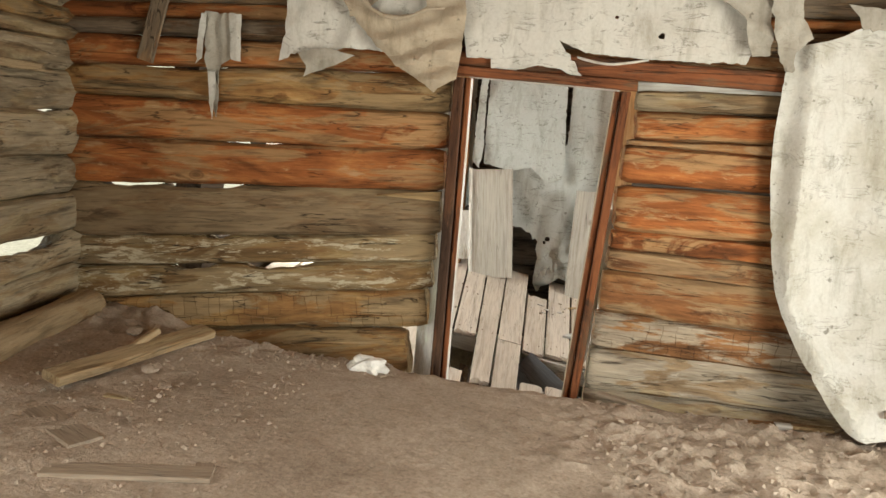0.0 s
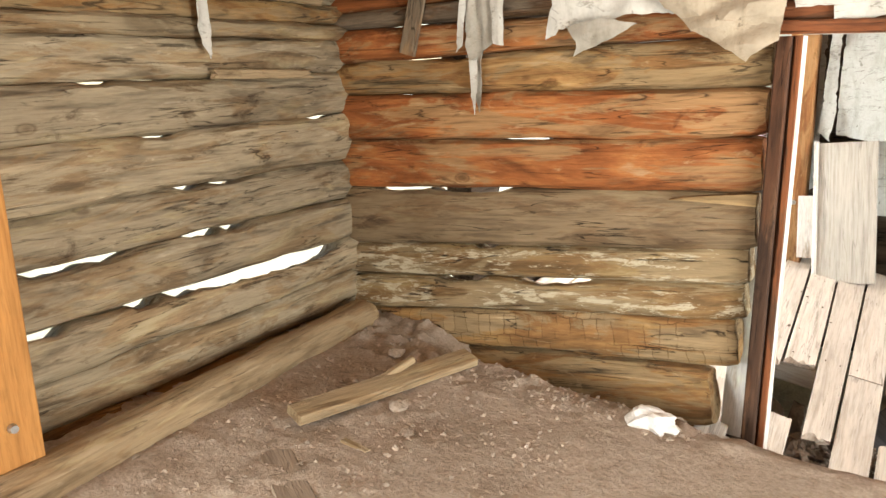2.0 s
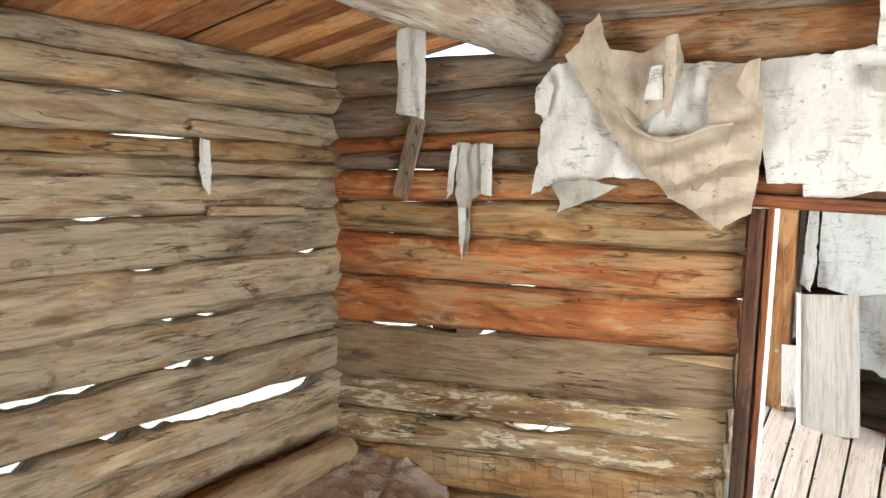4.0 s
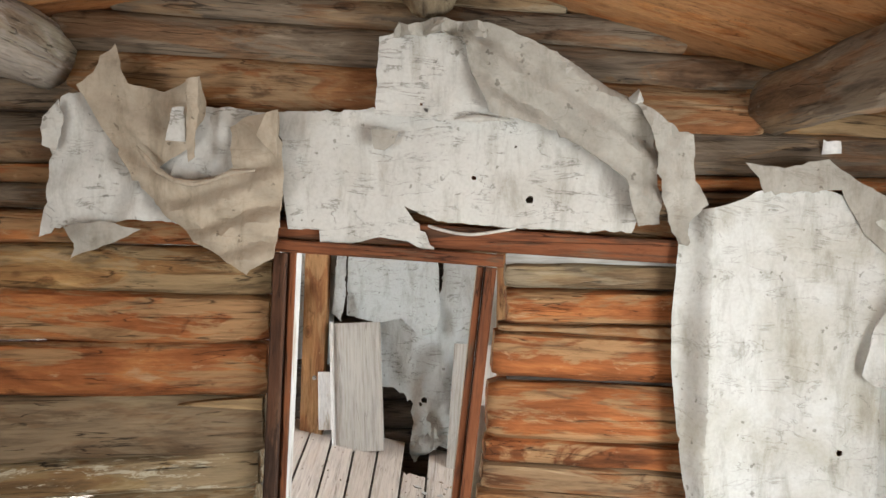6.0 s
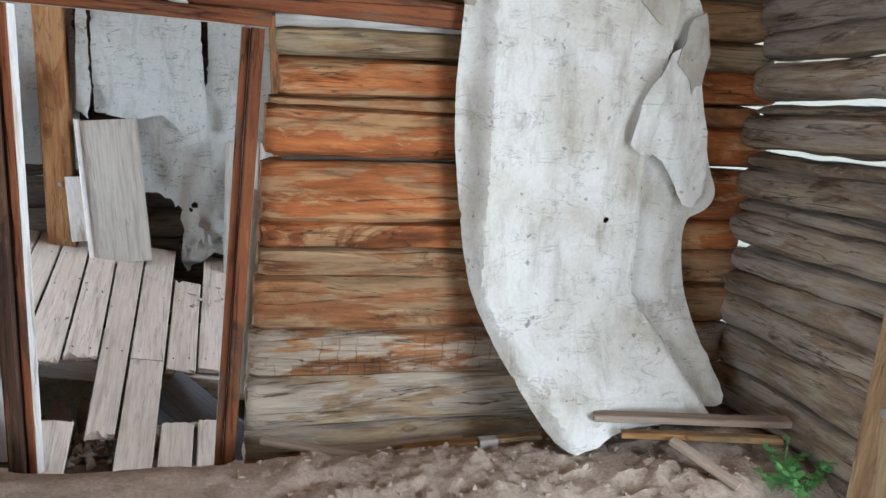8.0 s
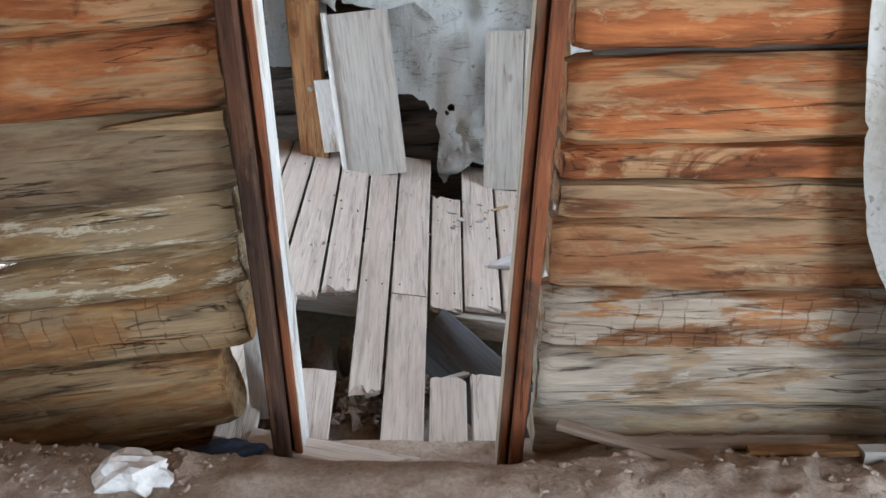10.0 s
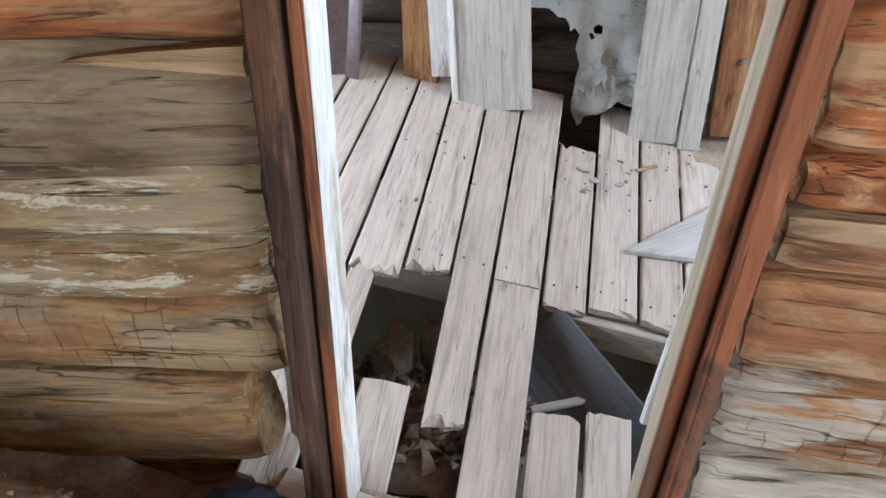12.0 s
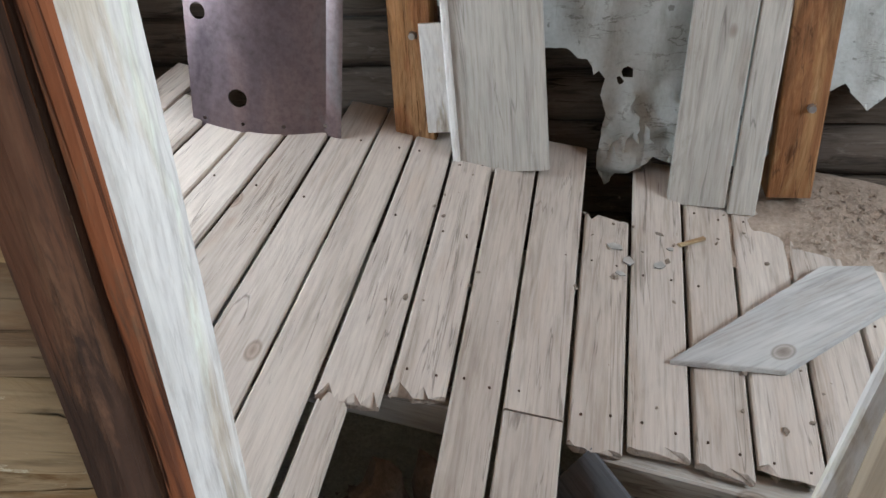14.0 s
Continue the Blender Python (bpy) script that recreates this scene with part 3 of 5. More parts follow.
plank("chinking", (0.53, 4.45, 1.665), (1.25, 4.45, 1.675), 0.06, 0.03, M_GREYBOARD, wall_front, up=(0, -1, 0), label="pale grey batten in the chink", seed=14)
plank("chinking", (0.55, 4.50, 1.155), (2.5, 4.50, 1.11), 0.05, 0.04, M_DARK, wall_front, label="dark chinking strip")
course(wall_front, (-0.5, YF + 0.06), (1.4, YF + 0.06), (1.69, 1.69), (1.86, 1.86), M_BROWN, 0.11)
course(wall_front, (1.28, YF + 0.02), (2.70, YF + 0.02), (1.66, 1.68), (1.85, 1.85), M_BROWN)
# gable courses under the roof
course(wall_front, (-1.33, YF), (1.58, YF), (2.24, 2.18), (2.52, 2.39), M_BROWN, square=2.4)
course(wall_front, (-1.40, YF), (1.66, YF), (2.51, 2.38), (2.69, 2.52), M_OLD, square=2.4)
course(wall_front, (-1.15, YF), (1.25, YF), (2.67, 2.54), (2.78, 2.68), M_OLD, square=2.4)
course(wall_front, (-0.65, YF), (0.75, YF), (2.76, 2.67), (2.92, 2.86), M_GREY, square=2.4)

course(wall_front, (1.5, YF + 0.02), (2.74, YF + 0.02), (2.19, 2.13), (2.47, 2.20), M_TAN, square=2.6)

# left wall
lw = [2.41, 2.29, 2.15, 1.98, 1.88, 1.80, 1.62, 1.40, 1.145, 0.92, 0.69, 0.49, 0.28, 0.08, -0.14, -0.42]
lw_n = {5: ((1.6, 1.72, 0.02),), 6: ((1.5, 1.64, 0.028),), 7: ((1.2, 1.4, 0.034), (0.22, 0.38, 0.034), (2.3, 2.5, 0.03)),
        8: ((1.70, 1.90, 0.05), (0.85, 1.02, 0.046), (1.11, 1.23, 0.04), (2.2, 2.35, 0.045)), 3: ((1.1, 1.5, 0.02), (1.7, 2.1, 0.02)),
        9: ((1.72, 1.96, 0.054), (1.52, 1.72, 0.054), (1.02, 1.22, 0.052), (0.86, 1.0, 0.05)), 10: ((0.2, 1.2, 0.135), (1.19, 1.35, 0.07), (1.42, 1.54, 0.062), (1.84, 2.06, 0.066))}
lw_m = [M_LEFT, M_GREY, M_LEFT, M_TAN, M_GREY, M_LEFT, M_LEFT, M_LEFT, M_LEFT, M_LEFT, M_LEFT, M_LEFT, M_TAN, M_LEFT, M_GREY]
for i, mt in enumerate(lw_m):
    lift = 0.015 * math.sin(i * 1.7)
    xl = -2.66 + 0.02 * math.sin(i * 2.1)
    start = 0.85 if 6 <= i <= 9 else -1.9  # an opening added out of view behind the walker, for the fill light
    course(wall_left, (xl, start), (xl, 4.52), (lw[i + 1] + lift, lw[i + 1]), (lw[i] + lift, lw[i]), mt, 0.2,
           tuple((4.52 - start - b, 4.52 - start - a, c) for a, b, c in lw_n.get(i, ())), 3.2, 0.016)
    if start > 0:
        course(wall_left, (xl, -1.9), (xl, -0.6), (lw[i + 1] + lift, lw[i + 1] + lift), (lw[i] + lift, lw[i] + lift), mt, 0.2, (), 3.2, 0.016)

for p0, p1, w, sd in (((-2.645, 3.407, 2.026), (-2.645, 4.247, 1.991), 0.055, 31), ((-2.645, 3.499, 1.636), (-2.645, 4.11, 1.621), 0.045, 32)):
    plank("sliver", p0, p1, w, 0.03, M_DRY, wall_left, up=(1, 0, 0), label="pale split sliver between two logs", seed=sd, ragged=(0.02, 0.03))

# right wall: the stretch beside the corner, and the stretch behind the doorway
rw = [2.14, 2.01, 1.90, 1.78, 1.65, 1.485, 1.41, 1.265, 1.18, 1.05, 0.97, 0.83, 0.70, 0.57, 0.40, 0.22, 0.02, -0.42]
rw_open = {4: 0.018, 5: 0.034, 7: 0.03, 9: 0.026, 11: 0.022, 3: 0.01}
for i in range(len(rw) - 1):
    gap = rw_open.get(i, 0)
    xo = 0.025 * math.sin(i * 2.9)
    course(wall_right, (2.61 + xo, 4.40 - 0.012 * (1 + math.sin(i * 1.9))), (2.53 + xo, 3.05), (rw[i + 1] - 0.045, rw[i + 1] + 0.065), (rw[i] - 0.045 - gap, rw[i] + 0.065 - gap), M_RGREY, 0.19, (), 2.9, 0.018)
    course(wall_right, (2.54 + xo, 1.0), (2.54 + xo, -1.9), (rw[i + 1], rw[i + 1]), (rw[i], rw[i]), M_GREY, 0.19, (), 2.4, 0.014)
course(wall_right, (2.56, 4.6), (2.54, -1.9), (2.11, 2.15), (2.30, 2.32), M_DARK, 0.19, (), 2.4)
course(wall_right, (2.54, 3.1), (2.54, 0.9), (-0.42, -0.42), (-0.16, -0.16), M_GREY, 0.19)

# rear wall behind the walker, with a wide opening
for i in range(13):
    z0 = -0.42 + 0.215 * i
    if 0.25 < z0 + 0.1 < 2.0:
        course(wall_rear, (-1.7, -1.9), (-2.8, -1.9), (z0, z0), (z0 + 0.215, z0 + 0.215), M_GREY)
        course(wall_rear, (2.8, -1.9), (1.1, -1.9), (z0, z0), (z0 + 0.215, z0 + 0.215), M_GREY)
    else:
        course(wall_rear, (2.8, -1.9), (-2.8, -1.9), (z0, z0), (z0 + 0.215, z0 + 0.215), M_GREY)

# ---- roof: boards running down both slopes ----
RIDGE = (0.12, 2.89)


def roof_boards():
    bm = bmesh.new()
    rnd = random.Random(5)
    for xe, ze in ((-3.1, 2.355), (3.1, 2.045)):
        y = -2.3
        while y < 4.72:
            w = rnd.uniform(0.15, 0.23)
            up = rnd.uniform(0, 0.006)
            piece = box_mesh(1, 1, 1, 0.02, 1)
            L = math.hypot(xe - RIDGE[0], ze - RIDGE[1])
            m = along((RIDGE[0], y, RIDGE[1] + up), (xe, y, ze + up))
            m = m @ Matrix.Diagonal((L, (w - 0.004), 0.024, 1))
            vs = {v: bm.verts.new(m @ v.co) for v in piece.verts}
            for f in piece.faces:
                bm.faces.new([vs[v] for v in f.verts])
            piece.free()
            y += w
    return bm


ceiling = part("ceiling", roof_boards(), M_CEIL, smooth=False)
tagged(ceiling, "sloping ceiling of orange-brown roof boards", "ceiling", kind="structure")


# unseen cover laid over the boards so that no light leaks between them
def roof_cover():
    bm = bmesh.new()
    for xe, ze in ((-3.1, 2.355), (3.1, 2.045)):
        q = [bm.verts.new(c) for c in ((RIDGE[0], -2.35, RIDGE[1] + 0.04), (RIDGE[0], 4.86, RIDGE[1] + 0.04), (xe, 4.86, ze + 0.04), (xe, -2.35, ze + 0.04))]
        f = bm.faces.new(q)
        r = bmesh.ops.extrude_face_region(bm, geom=[f])
        bmesh.ops.translate(bm, verts=[v for v in r["geom"] if isinstance(v, bmesh.types.BMVert)], vec=(0, 0, 0.03))
    return bm


tagged(part("roof", roof_cover(), M_DARK, smooth=False), "unseen board roof, added above the ceiling to stop light leaks", "roof", kind="structure")

# gable closing over the rear wall
course(wall_rear, (2.2, -1.9), (-2.2, -1.9), (2.36, 2.36), (2.58, 2.58), M_GREY)
course(wall_rear, (1.4, -1.9), (-1.4, -1.9), (2.57, 2.57), (2.78, 2.78), M_GREY)


def purlin(p0, p1, r, material, label):
    bm = log_mesh((Vector(p1) - Vector(p0)).length, 2 * r, 2 * r, 2 * r, r * 100 + p0[0], (), 2.05, 0.022)
    bmesh.ops.translate(bm, verts=bm.verts, vec=(0, -r, -r))
    ob = part("roof_beam", bm, material)
    ob.matrix_world = along(p0, p1)
    return tagged(ob, label, "roof beam")


purlin((-1.44, 4.50, 2.475), (-1.26, -1.8, 2.50), 0.14, M_RGREY, "thick round grey log beam under the roof boards")
purlin((1.63, 4.50, 2.34), (1.63, -1.8, 2.36), 0.115, M_OLD, "hewn grey-brown log beam under the roof boards")

purlin((0.18, 4.385, 2.765), (0.18, -1.8, 2.785), 0.125, M_GREY, "thick grey ridge log under the roof boards")

# ---- door frame ----
frame_door = holder("door_1", "leaning doorway frame, red-brown casing and white-painted jambs, no door", "door frame", kind="structure", at=(0, 4.4, -0.2))
JL, JR = ((-0.345, 1.675), (-0.404, -0.13)), ((0.405, 1.635), (0.243, -0.24))


def upright(name, line, dx, y0, y1, w, material, label=""):
    """A leaning board of the door frame, its middle dx away from the opening's edge."""
    top, bottom = line
    y = (y0 + y1) / 2
    return plank(name, (bottom[0] + dx, y, bottom[1]), (top[0] + dx, y, top[1]), w, y1 - y0, material, frame_door, up=(0, -1, 0), label=label, cuts=10, warp=0.003, seed=dx * 10)


upright("jamb", JL, -0.016, 4.392, 4.50, 0.03, M_WHITEJAMB, "white-painted jamb board")
upright("stop", JL, -0.015, 4.372, 4.390, 0.028, M_CASING, "red-brown stop strip")
# this dark strip stands in for the shade in the groove by the stop
upright("reveal", JL, -0.034, 4.384, 4.40, 0.03, M_CASING_DARK, "dark strip put in for the shade in the gap")
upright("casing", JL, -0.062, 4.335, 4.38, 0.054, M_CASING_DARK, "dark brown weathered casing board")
upright("jamb", JR, 0.016, 4.372, 4.47, 0.03, M_BEIGEJAMB, "pale worn jamb board")
upright("stop", JR, 0.015, 4.352, 4.370, 0.029, M_CASING, "red-brown stop strip")
# the right-hand groove's shade, again put in as a dark strip
upright("reveal", JR, 0.045, 4.375, 4.39, 0.026, M_CASING_DARK, "dark strip put in for the shade in the gap")
upright("casing", JR, 0.058, 4.325, 4.36, 0.044, M_CASING, "red-brown casing board")
plank("side_board", (0.335, 4.60, 0.1), (0.455, 4.60, 1.0), 0.10, 0.02, M_WHITEJAMB, frame_door, up=(0, -1, 0), label="white board behind the casing", cuts=6, seed=19)
plank("head", (-0.43, 4.335, 1.708), (0.51, 4.335, 1.664), 0.05, 0.05, M_CASING, frame_door, up=(0, -1, 0), label="red-brown head casing")
plank("head_jamb", (-0.36, 4.43, 1.69), (0.42, 4.43, 1.65), 0.12, 0.02, M_WHITEJAMB, frame_door, label="white-painted head jamb")
plank("lintel_board", (-0.47, 4.375, 1.785), (1.32, 4.375, 1.71), 0.095, 0.04, M_CASING, frame_door, up=(0, -1, 0), label="long red-brown board over the door")
plank("sill", (-0.60, 4.44, -0.10), (-0.02, 4.36, -0.19), 0.10, 0.03, M_FLOOR, frame_door, label="bleached bent sill board")

plank("side_board", (-0.57, 4.60, -0.13), (-0.505, 4.60, 1.0), 0.13, 0.02, M_WHITEJAMB, frame_door, up=(0, -1, 0), label="white board behind the casing", cuts=6, seed=9)

# ---- back room shell ----
FX, FY, FC = -0.2006, 0.1694, -0.986


def floor_z(x, y):
    return FX * x + FY * y + FC


for i in range(11):
    z0 = -0.45 + 0.22 * i
    course(wall_back, (-2.6, 6.86), (2.6, 6.86), (z0, z0), (z0 + 0.215, z0 + 0.215), M_DARK, 0.18, (), 2.3, 0.014)
back_left = holder("wall_back_left", "left log end wall of the back room with an assumed opening", "wall", kind="structure", at=(-1.98, 6, 0))
back_right = holder("wall_back_right", "right log end wall of the back room with an assumed opening", "wall", kind="structure", at=(2.4, 6, 0))
for i in range(11):
    z0 = -0.45 + 0.22 * i
    # openings assumed at both ends, cut for the added lamps
    spans = ((4.62, 4.95), (6.1, 7.0)) if 0.55 < z0 + 0.1 < 1.75 else ((4.62, 7.0),)
    for a, b in spans:
        course(back_left, (-1.98, a), (-1.98, b), (z0, z0), (z0 + 0.215, z0 + 0.215), M_DARK, 0.18, (), 2.3)
        course(back_right, (2.4, b), (2.4, a), (z0, z0), (z0 + 0.215, z0 + 0.215), M_DARK, 0.18, (), 2.3)


def leanto():
    bm = bmesh.new()
    x = -2.15
    while x < 2.7:
        piece = box_mesh(1, 1, 1, 0.02, 1)
        m = along((x, 4.62, 2.12), (x, 7.6, 1.96)) @ Matrix.Diagonal((2.98, 0.196, 0.024, 1))
        vs = {v: bm.verts.new(m @ v.co) for v in piece.verts}
        for f in piece.faces:
            bm.faces.new([vs[v] for v in f.verts])
        piece.free()
        x += 0.2
    return bm


tagged(part("ceiling_back", leanto(), M_CEIL, smooth=False), "board ceiling of the back room", "ceiling", kind="structure")

# ---- back room floor: bleached planks running away from the door ----
floor_back = holder("floor_back", "sagging floor of bleached planks with broken holes", "floor", kind="structure", at=(0, 5.4, -0.05))
# the boards fan out a little: where a seam lies at y = 5.4, and how it leans
FAN = ((-1.9, 0.12), (-1.23, 0.07), (-1.02, 0.017), (-0.68, -0.008), (-0.49, -0.03), (-0.32, -0.03), (-0.18, -0.012), (0.155, 0.008), (0.5, 0.025), (2.2, 0.06))


def seam(x0, y):
    for (xa, ta), (xb, tb) in zip(FAN, FAN[1:]):
        if x0 <= xb:
            break
    return x0 + (ta + (tb - ta) * (x0 - xa) / (xb - xa)) * (y - 5.4)


def floor_plank(xa, xb, y0, y1, seed, ragged=(0, 0), lift=0.0, material=None, sink=0.0):
    """One floor board between two seams."""
    m0, m1 = ((seam(xa, y) + seam(xb, y)) / 2 for y in (y0, y1))
    p0 = (m0, y0, floor_z(m0, y0) - 0.014 + lift - sink)
    p1 = (m1, y1, floor_z(m1, y1) - 0.014 + lift)
    up = Vector((-FX, -FY, 1)).normalized()
    w0, w1 = (seam(xb, y) - seam(xa, y) - 0.011 for y in (y0, y1))
    ob = plank("plank", p0, p1, w0, 0.028, material or M_FLOOR, floor_back, up=up, cuts=8, warp=0.004, seed=seed, ragged=ragged)
    for v in ob.data.vertices:
        v.co.y *= 1 + (w1 / w0 - 1) * v.co.x / (y1 - y0)
    return ob


seams = [-1.93, -1.75, -1.565, -1.385, -1.225, -1.02, -0.835, -0.676, -0.49, -0.324, -0.18, -0.004, 0.155, 0.333, 0.498, 0.686, 0.875, 1.06, 1.24, 1.43, 1.62, 1.81, 2.0, 2.19]
spans = {7: (5.30, 6.72), 8: (5.37, 6.72), 9: (4.76, 6.72), 11: (5.33, 6.30), 1: (4.62, 6.50), 2: (4.62, 6.50), 3: (4.62, 6.52), 4: (4.62, 6.55), 12: (5.37, 6.72), 13: (5.36, 6.72), 14: (5.40, 6.72), 15: (5.45, 6.72), 16: (5.48, 6.72)}
rag = {7: (0.03, 0), 8: (0.025, 0), 9: (0.03, 0), 11: (0.015, 0.02), 12: (0.02, 0), 13: (0.015, 0), 14: (0.02, 0), 15: (0.03, 0), 16: (0.03, 0)}
for i in range(len(seams) - 1):
    if i == 10:
        floor_plank(seams[10], seams[11], 4.50, 5.38, 31)
        floor_plank(seams[10], seams[11], 5.385, 6.72, 32, lift=0.002)
        continue
    a, b = spans.get(i, (4.62, 6.72))
    floor_plank(seams[i], seams[i + 1], a, b, i + 1, rag.get(i, (0, 0)), 0.003 * math.sin(i * 2.2))
floor_plank(-0.665, -0.57, 4.70, 5.28, 60, (0.02, 0.03))
floor_plank(0.005, 0.165, 4.50, 4.88, 61, (0, 0.012), 0.004)
floor_plank(0.17, 0.32, 4.52, 4.93, 62, (0, 0.012), -0.002)
floor_plank(-0.53, -0.37, 4.50, 4.86, 63, (0, 0.02), -0.03)
floor_plank(-0.74, -0.60, 4.44, 4.95, 64, (0.01, 0.01), 0.008)


def joist(y, x0, x1, drop):
    plank("joist", (x0, y, floor_z(x0, y) - drop), (x1, y, floor_z(x1, y) - drop), 0.09, 0.11, M_GREYBOARD, floor_back, cuts=4, seed=int(y * 10), label="grey floor joist")


joist(5.37, 0.06, 2.2, 0.095)
joist(5.41, -1.9, -0.30, 0.10)
joist(6.60, 0.7, 2.3, 0.10)
joist(4.70, -1.9, -0.76, 0.10)
joist(4.62, 0.34, 2.3, 0.10)

nail_rnd = random.Random(23)
nail_mesh = bpy.data.meshes.new("nail")
nb = bmesh.new()
bmesh.ops.create_cone(nb, cap_ends=True, segments=7, radius1=0.0042, radius2=0.0036, depth=0.005)
nb.to_mesh(nail_mesh)
nb.free()
nail_mesh.materials.append(M_RUST)
for i in range(3, 18):
    for yn in (5.43, 6.05, 6.45):
        for f in (0.25, 0.75):
            y = yn + nail_rnd.uniform(-0.02, 0.02)
            x = seam(seams[i] + (seams[i + 1] - seams[i]) * f, y)
            if nail_rnd.random() < 0.4:
                continue
            nail = new("nail", nail_mesh)
            nail.parent = floor_back
            place(nail, pose(x, y, floor_z(x, y) + 0.003 * math.sin(i * 2.2) + 0.002))

# ---- things: rubble and boards in the holes ----
def rock(name, at, size, material, label, category, group="", seed=0):
    bm = bmesh.new()
    bmesh.ops.create_icosphere(bm, subdivisions=2, radius=1)
    for v in bm.verts:
        d = 1 + 0.45 * noise.noise(v.co * 1.3 + Vector((seed * 3.3, 0, 0))) + 0.12 * noise.noise(v.co * 4 + Vector((seed, 0, 0)))
        v.co = Vector((v.co.x * size[0], v.co.y * size[1], v.co.z * size[2])) * d
    ob = part(name, bm, material, smooth=False)
    ob.location = (at[0], at[1], at[2])
    ob.rotation_euler = (0, 0, seed * 1.1)
    return tagged(ob, label, category, group)


def rubble(name, x0, x1, y0, y1, zf, count, size, material, label, category, seed):
    """Loose crumbs too many to count, in one mesh."""
    r = random.Random(seed)
    bm = bmesh.new()
    for k in range(count):
        x, y = r.uniform(x0, x1), r.uniform(y0, y1)
        sz = size * r.uniform(0.3, 1.0) ** 1.6
        res = bmesh.ops.create_icosphere(bm, subdivisions=1, radius=1)["verts"] if count < 90 else None
        if res is None:
            base = [Vector((1, 0, -0.3)), Vector((-0.4, 0.9, -0.3)), Vector((-0.5, -0.8, -0.3)), Vector((0.1, 0.1, 0.8)), Vector((0.6, -0.6, 0.4))]
            vs = [bm.verts.new(p) for p in base]
            for f in ((0, 1, 3), (1, 2, 3), (2, 4, 3), (4, 0, 3), (2, 0, 4), (0, 2, 1)):
                bm.faces.new([vs[q] for q in f])
            res = vs
        m = Matrix.Translation((x, y, zf(x, y) + sz * 0.25)) @ Euler((r.uniform(-0.5, 0.5), r.uniform(-0.5, 0.5), r.uniform(0, 6.3))).to_matrix().to_4x4() @ Matrix.Diagonal((sz * r.uniform(0.7, 1.5), sz * r.uniform(0.6, 1.1), sz * r.uniform(0.4, 0.8), 1))
        for v in res:
            v.co = m @ (v.co + Vector([r.uniform(-0.25, 0.25) for _ in range(3)]))
    ob = part(name, bm, material, smooth=False)
    return tagged(ob, label, category, kind="stuff")


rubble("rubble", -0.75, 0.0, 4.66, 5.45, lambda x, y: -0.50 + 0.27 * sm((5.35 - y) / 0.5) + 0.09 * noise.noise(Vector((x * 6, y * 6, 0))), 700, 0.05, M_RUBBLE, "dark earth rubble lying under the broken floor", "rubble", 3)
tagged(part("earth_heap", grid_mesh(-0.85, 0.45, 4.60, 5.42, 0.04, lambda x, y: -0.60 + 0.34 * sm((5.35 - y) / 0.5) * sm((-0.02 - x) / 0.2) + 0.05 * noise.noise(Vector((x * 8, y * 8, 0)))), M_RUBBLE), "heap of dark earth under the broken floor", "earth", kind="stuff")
rock("stone", (-0.52, 5.28, -0.34), (0.10, 0.06, 0.13), M_STONE, "pale angular stone standing under the broken floor", "stone", "stones under the floor", 1)
rock("stone", (-0.40, 5.36, -0.36), (0.07, 0.05, 0.12), M_STONE, "pale angular stone standing under the broken floor", "stone", "stones under the floor", 2)


def loose(name, p0, p1, width, thick, material, label, category="board", group="", up=(0, 0, 1), seed=1, ragged=(0, 0), warp=0.006):
    return tagged(plank(name, p0, p1, width, thick, material, None, up, "", 6, warp, seed, ragged), label, category, group)


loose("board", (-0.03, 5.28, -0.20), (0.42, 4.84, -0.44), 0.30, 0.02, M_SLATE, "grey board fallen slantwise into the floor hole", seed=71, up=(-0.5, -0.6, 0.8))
loose("board", (0.0, 5.02, -0.30), (0.17, 5.10, -0.30), 0.03, 0.02, M_GREYBOARD, "short grey slat caught in the floor hole", "slat", seed=72)


def pointed_board():
    """A broken board with a slanting end, lying on the floor."""
    out = [(0.28, 5.67), (0.62, 5.735), (1.0, 6.12), (0.985, 6.30), (0.80, 6.235)]
    bm = bmesh.new()
    lo = [bm.verts.new((x, y, floor_z(x, y) + 0.004)) for x, y in out]
    hi = [bm.verts.new((x, y, floor_z(x, y) + 0.026 + 0.02 * (x > 0.7))) for x, y in out]
    bm.faces.new(lo[::-1])
    bm.faces.new(hi)
    for k in range(5):
        bm.faces.new((lo[k], lo[(k + 1) % 5], hi[(k + 1) % 5], hi[k]))
    bmesh.ops.bevel(bm, geom=bm.edges[:], offset=0.003, segments=1, affect="EDGES")
    m = Matrix.Translation((0.65, 5.97, 0)) @ Matrix.Rotation(radians(40), 4, "Z")
    bmesh.ops.transform(bm, matrix=m.inverted(), verts=bm.verts)
    ob = part("broken_board", bm, M_PALEBOARD, smooth=False)
    ob.matrix_world = m
    return tagged(ob, "pale grey broken board with a slanting end on the planks", "board")


pointed_board()

# ---- things standing at the back wall ----
YB = 6.62
up_n = (0, -1, 0)
for x0, x1, z0, z1, lb in ((-0.68, -0.655, 0.24, 1.9, "honey-brown square post with a bolt head"), (0.735, 0.70, 0.05, 1.9, "orange-brown post with a damp grey foot")):
    post = holder("post", lb, "post", "posts at the back wall", at=(x0, YB, z0))
    plank("shaft", (x0, YB, z0), (x1, YB + 0.03, z1), 0.165 if x0 < 0 else 0.155, 0.13, M_POST, post, up=up_n, cuts=8, warp=0.003, seed=5)
    b = bmesh.new()
    bmesh.ops.create_cone(b, cap_ends=True, segments=8, radius1=0.016, radius2=0.013, depth=0.02)
    place(part("bolt", b, M_BOLT, post, "zinc bolt head", smooth=False), pose(x0 + 0.02, YB - 0.072, 0.66 if x0 < 0 else 0.40, 90, 0, 0))

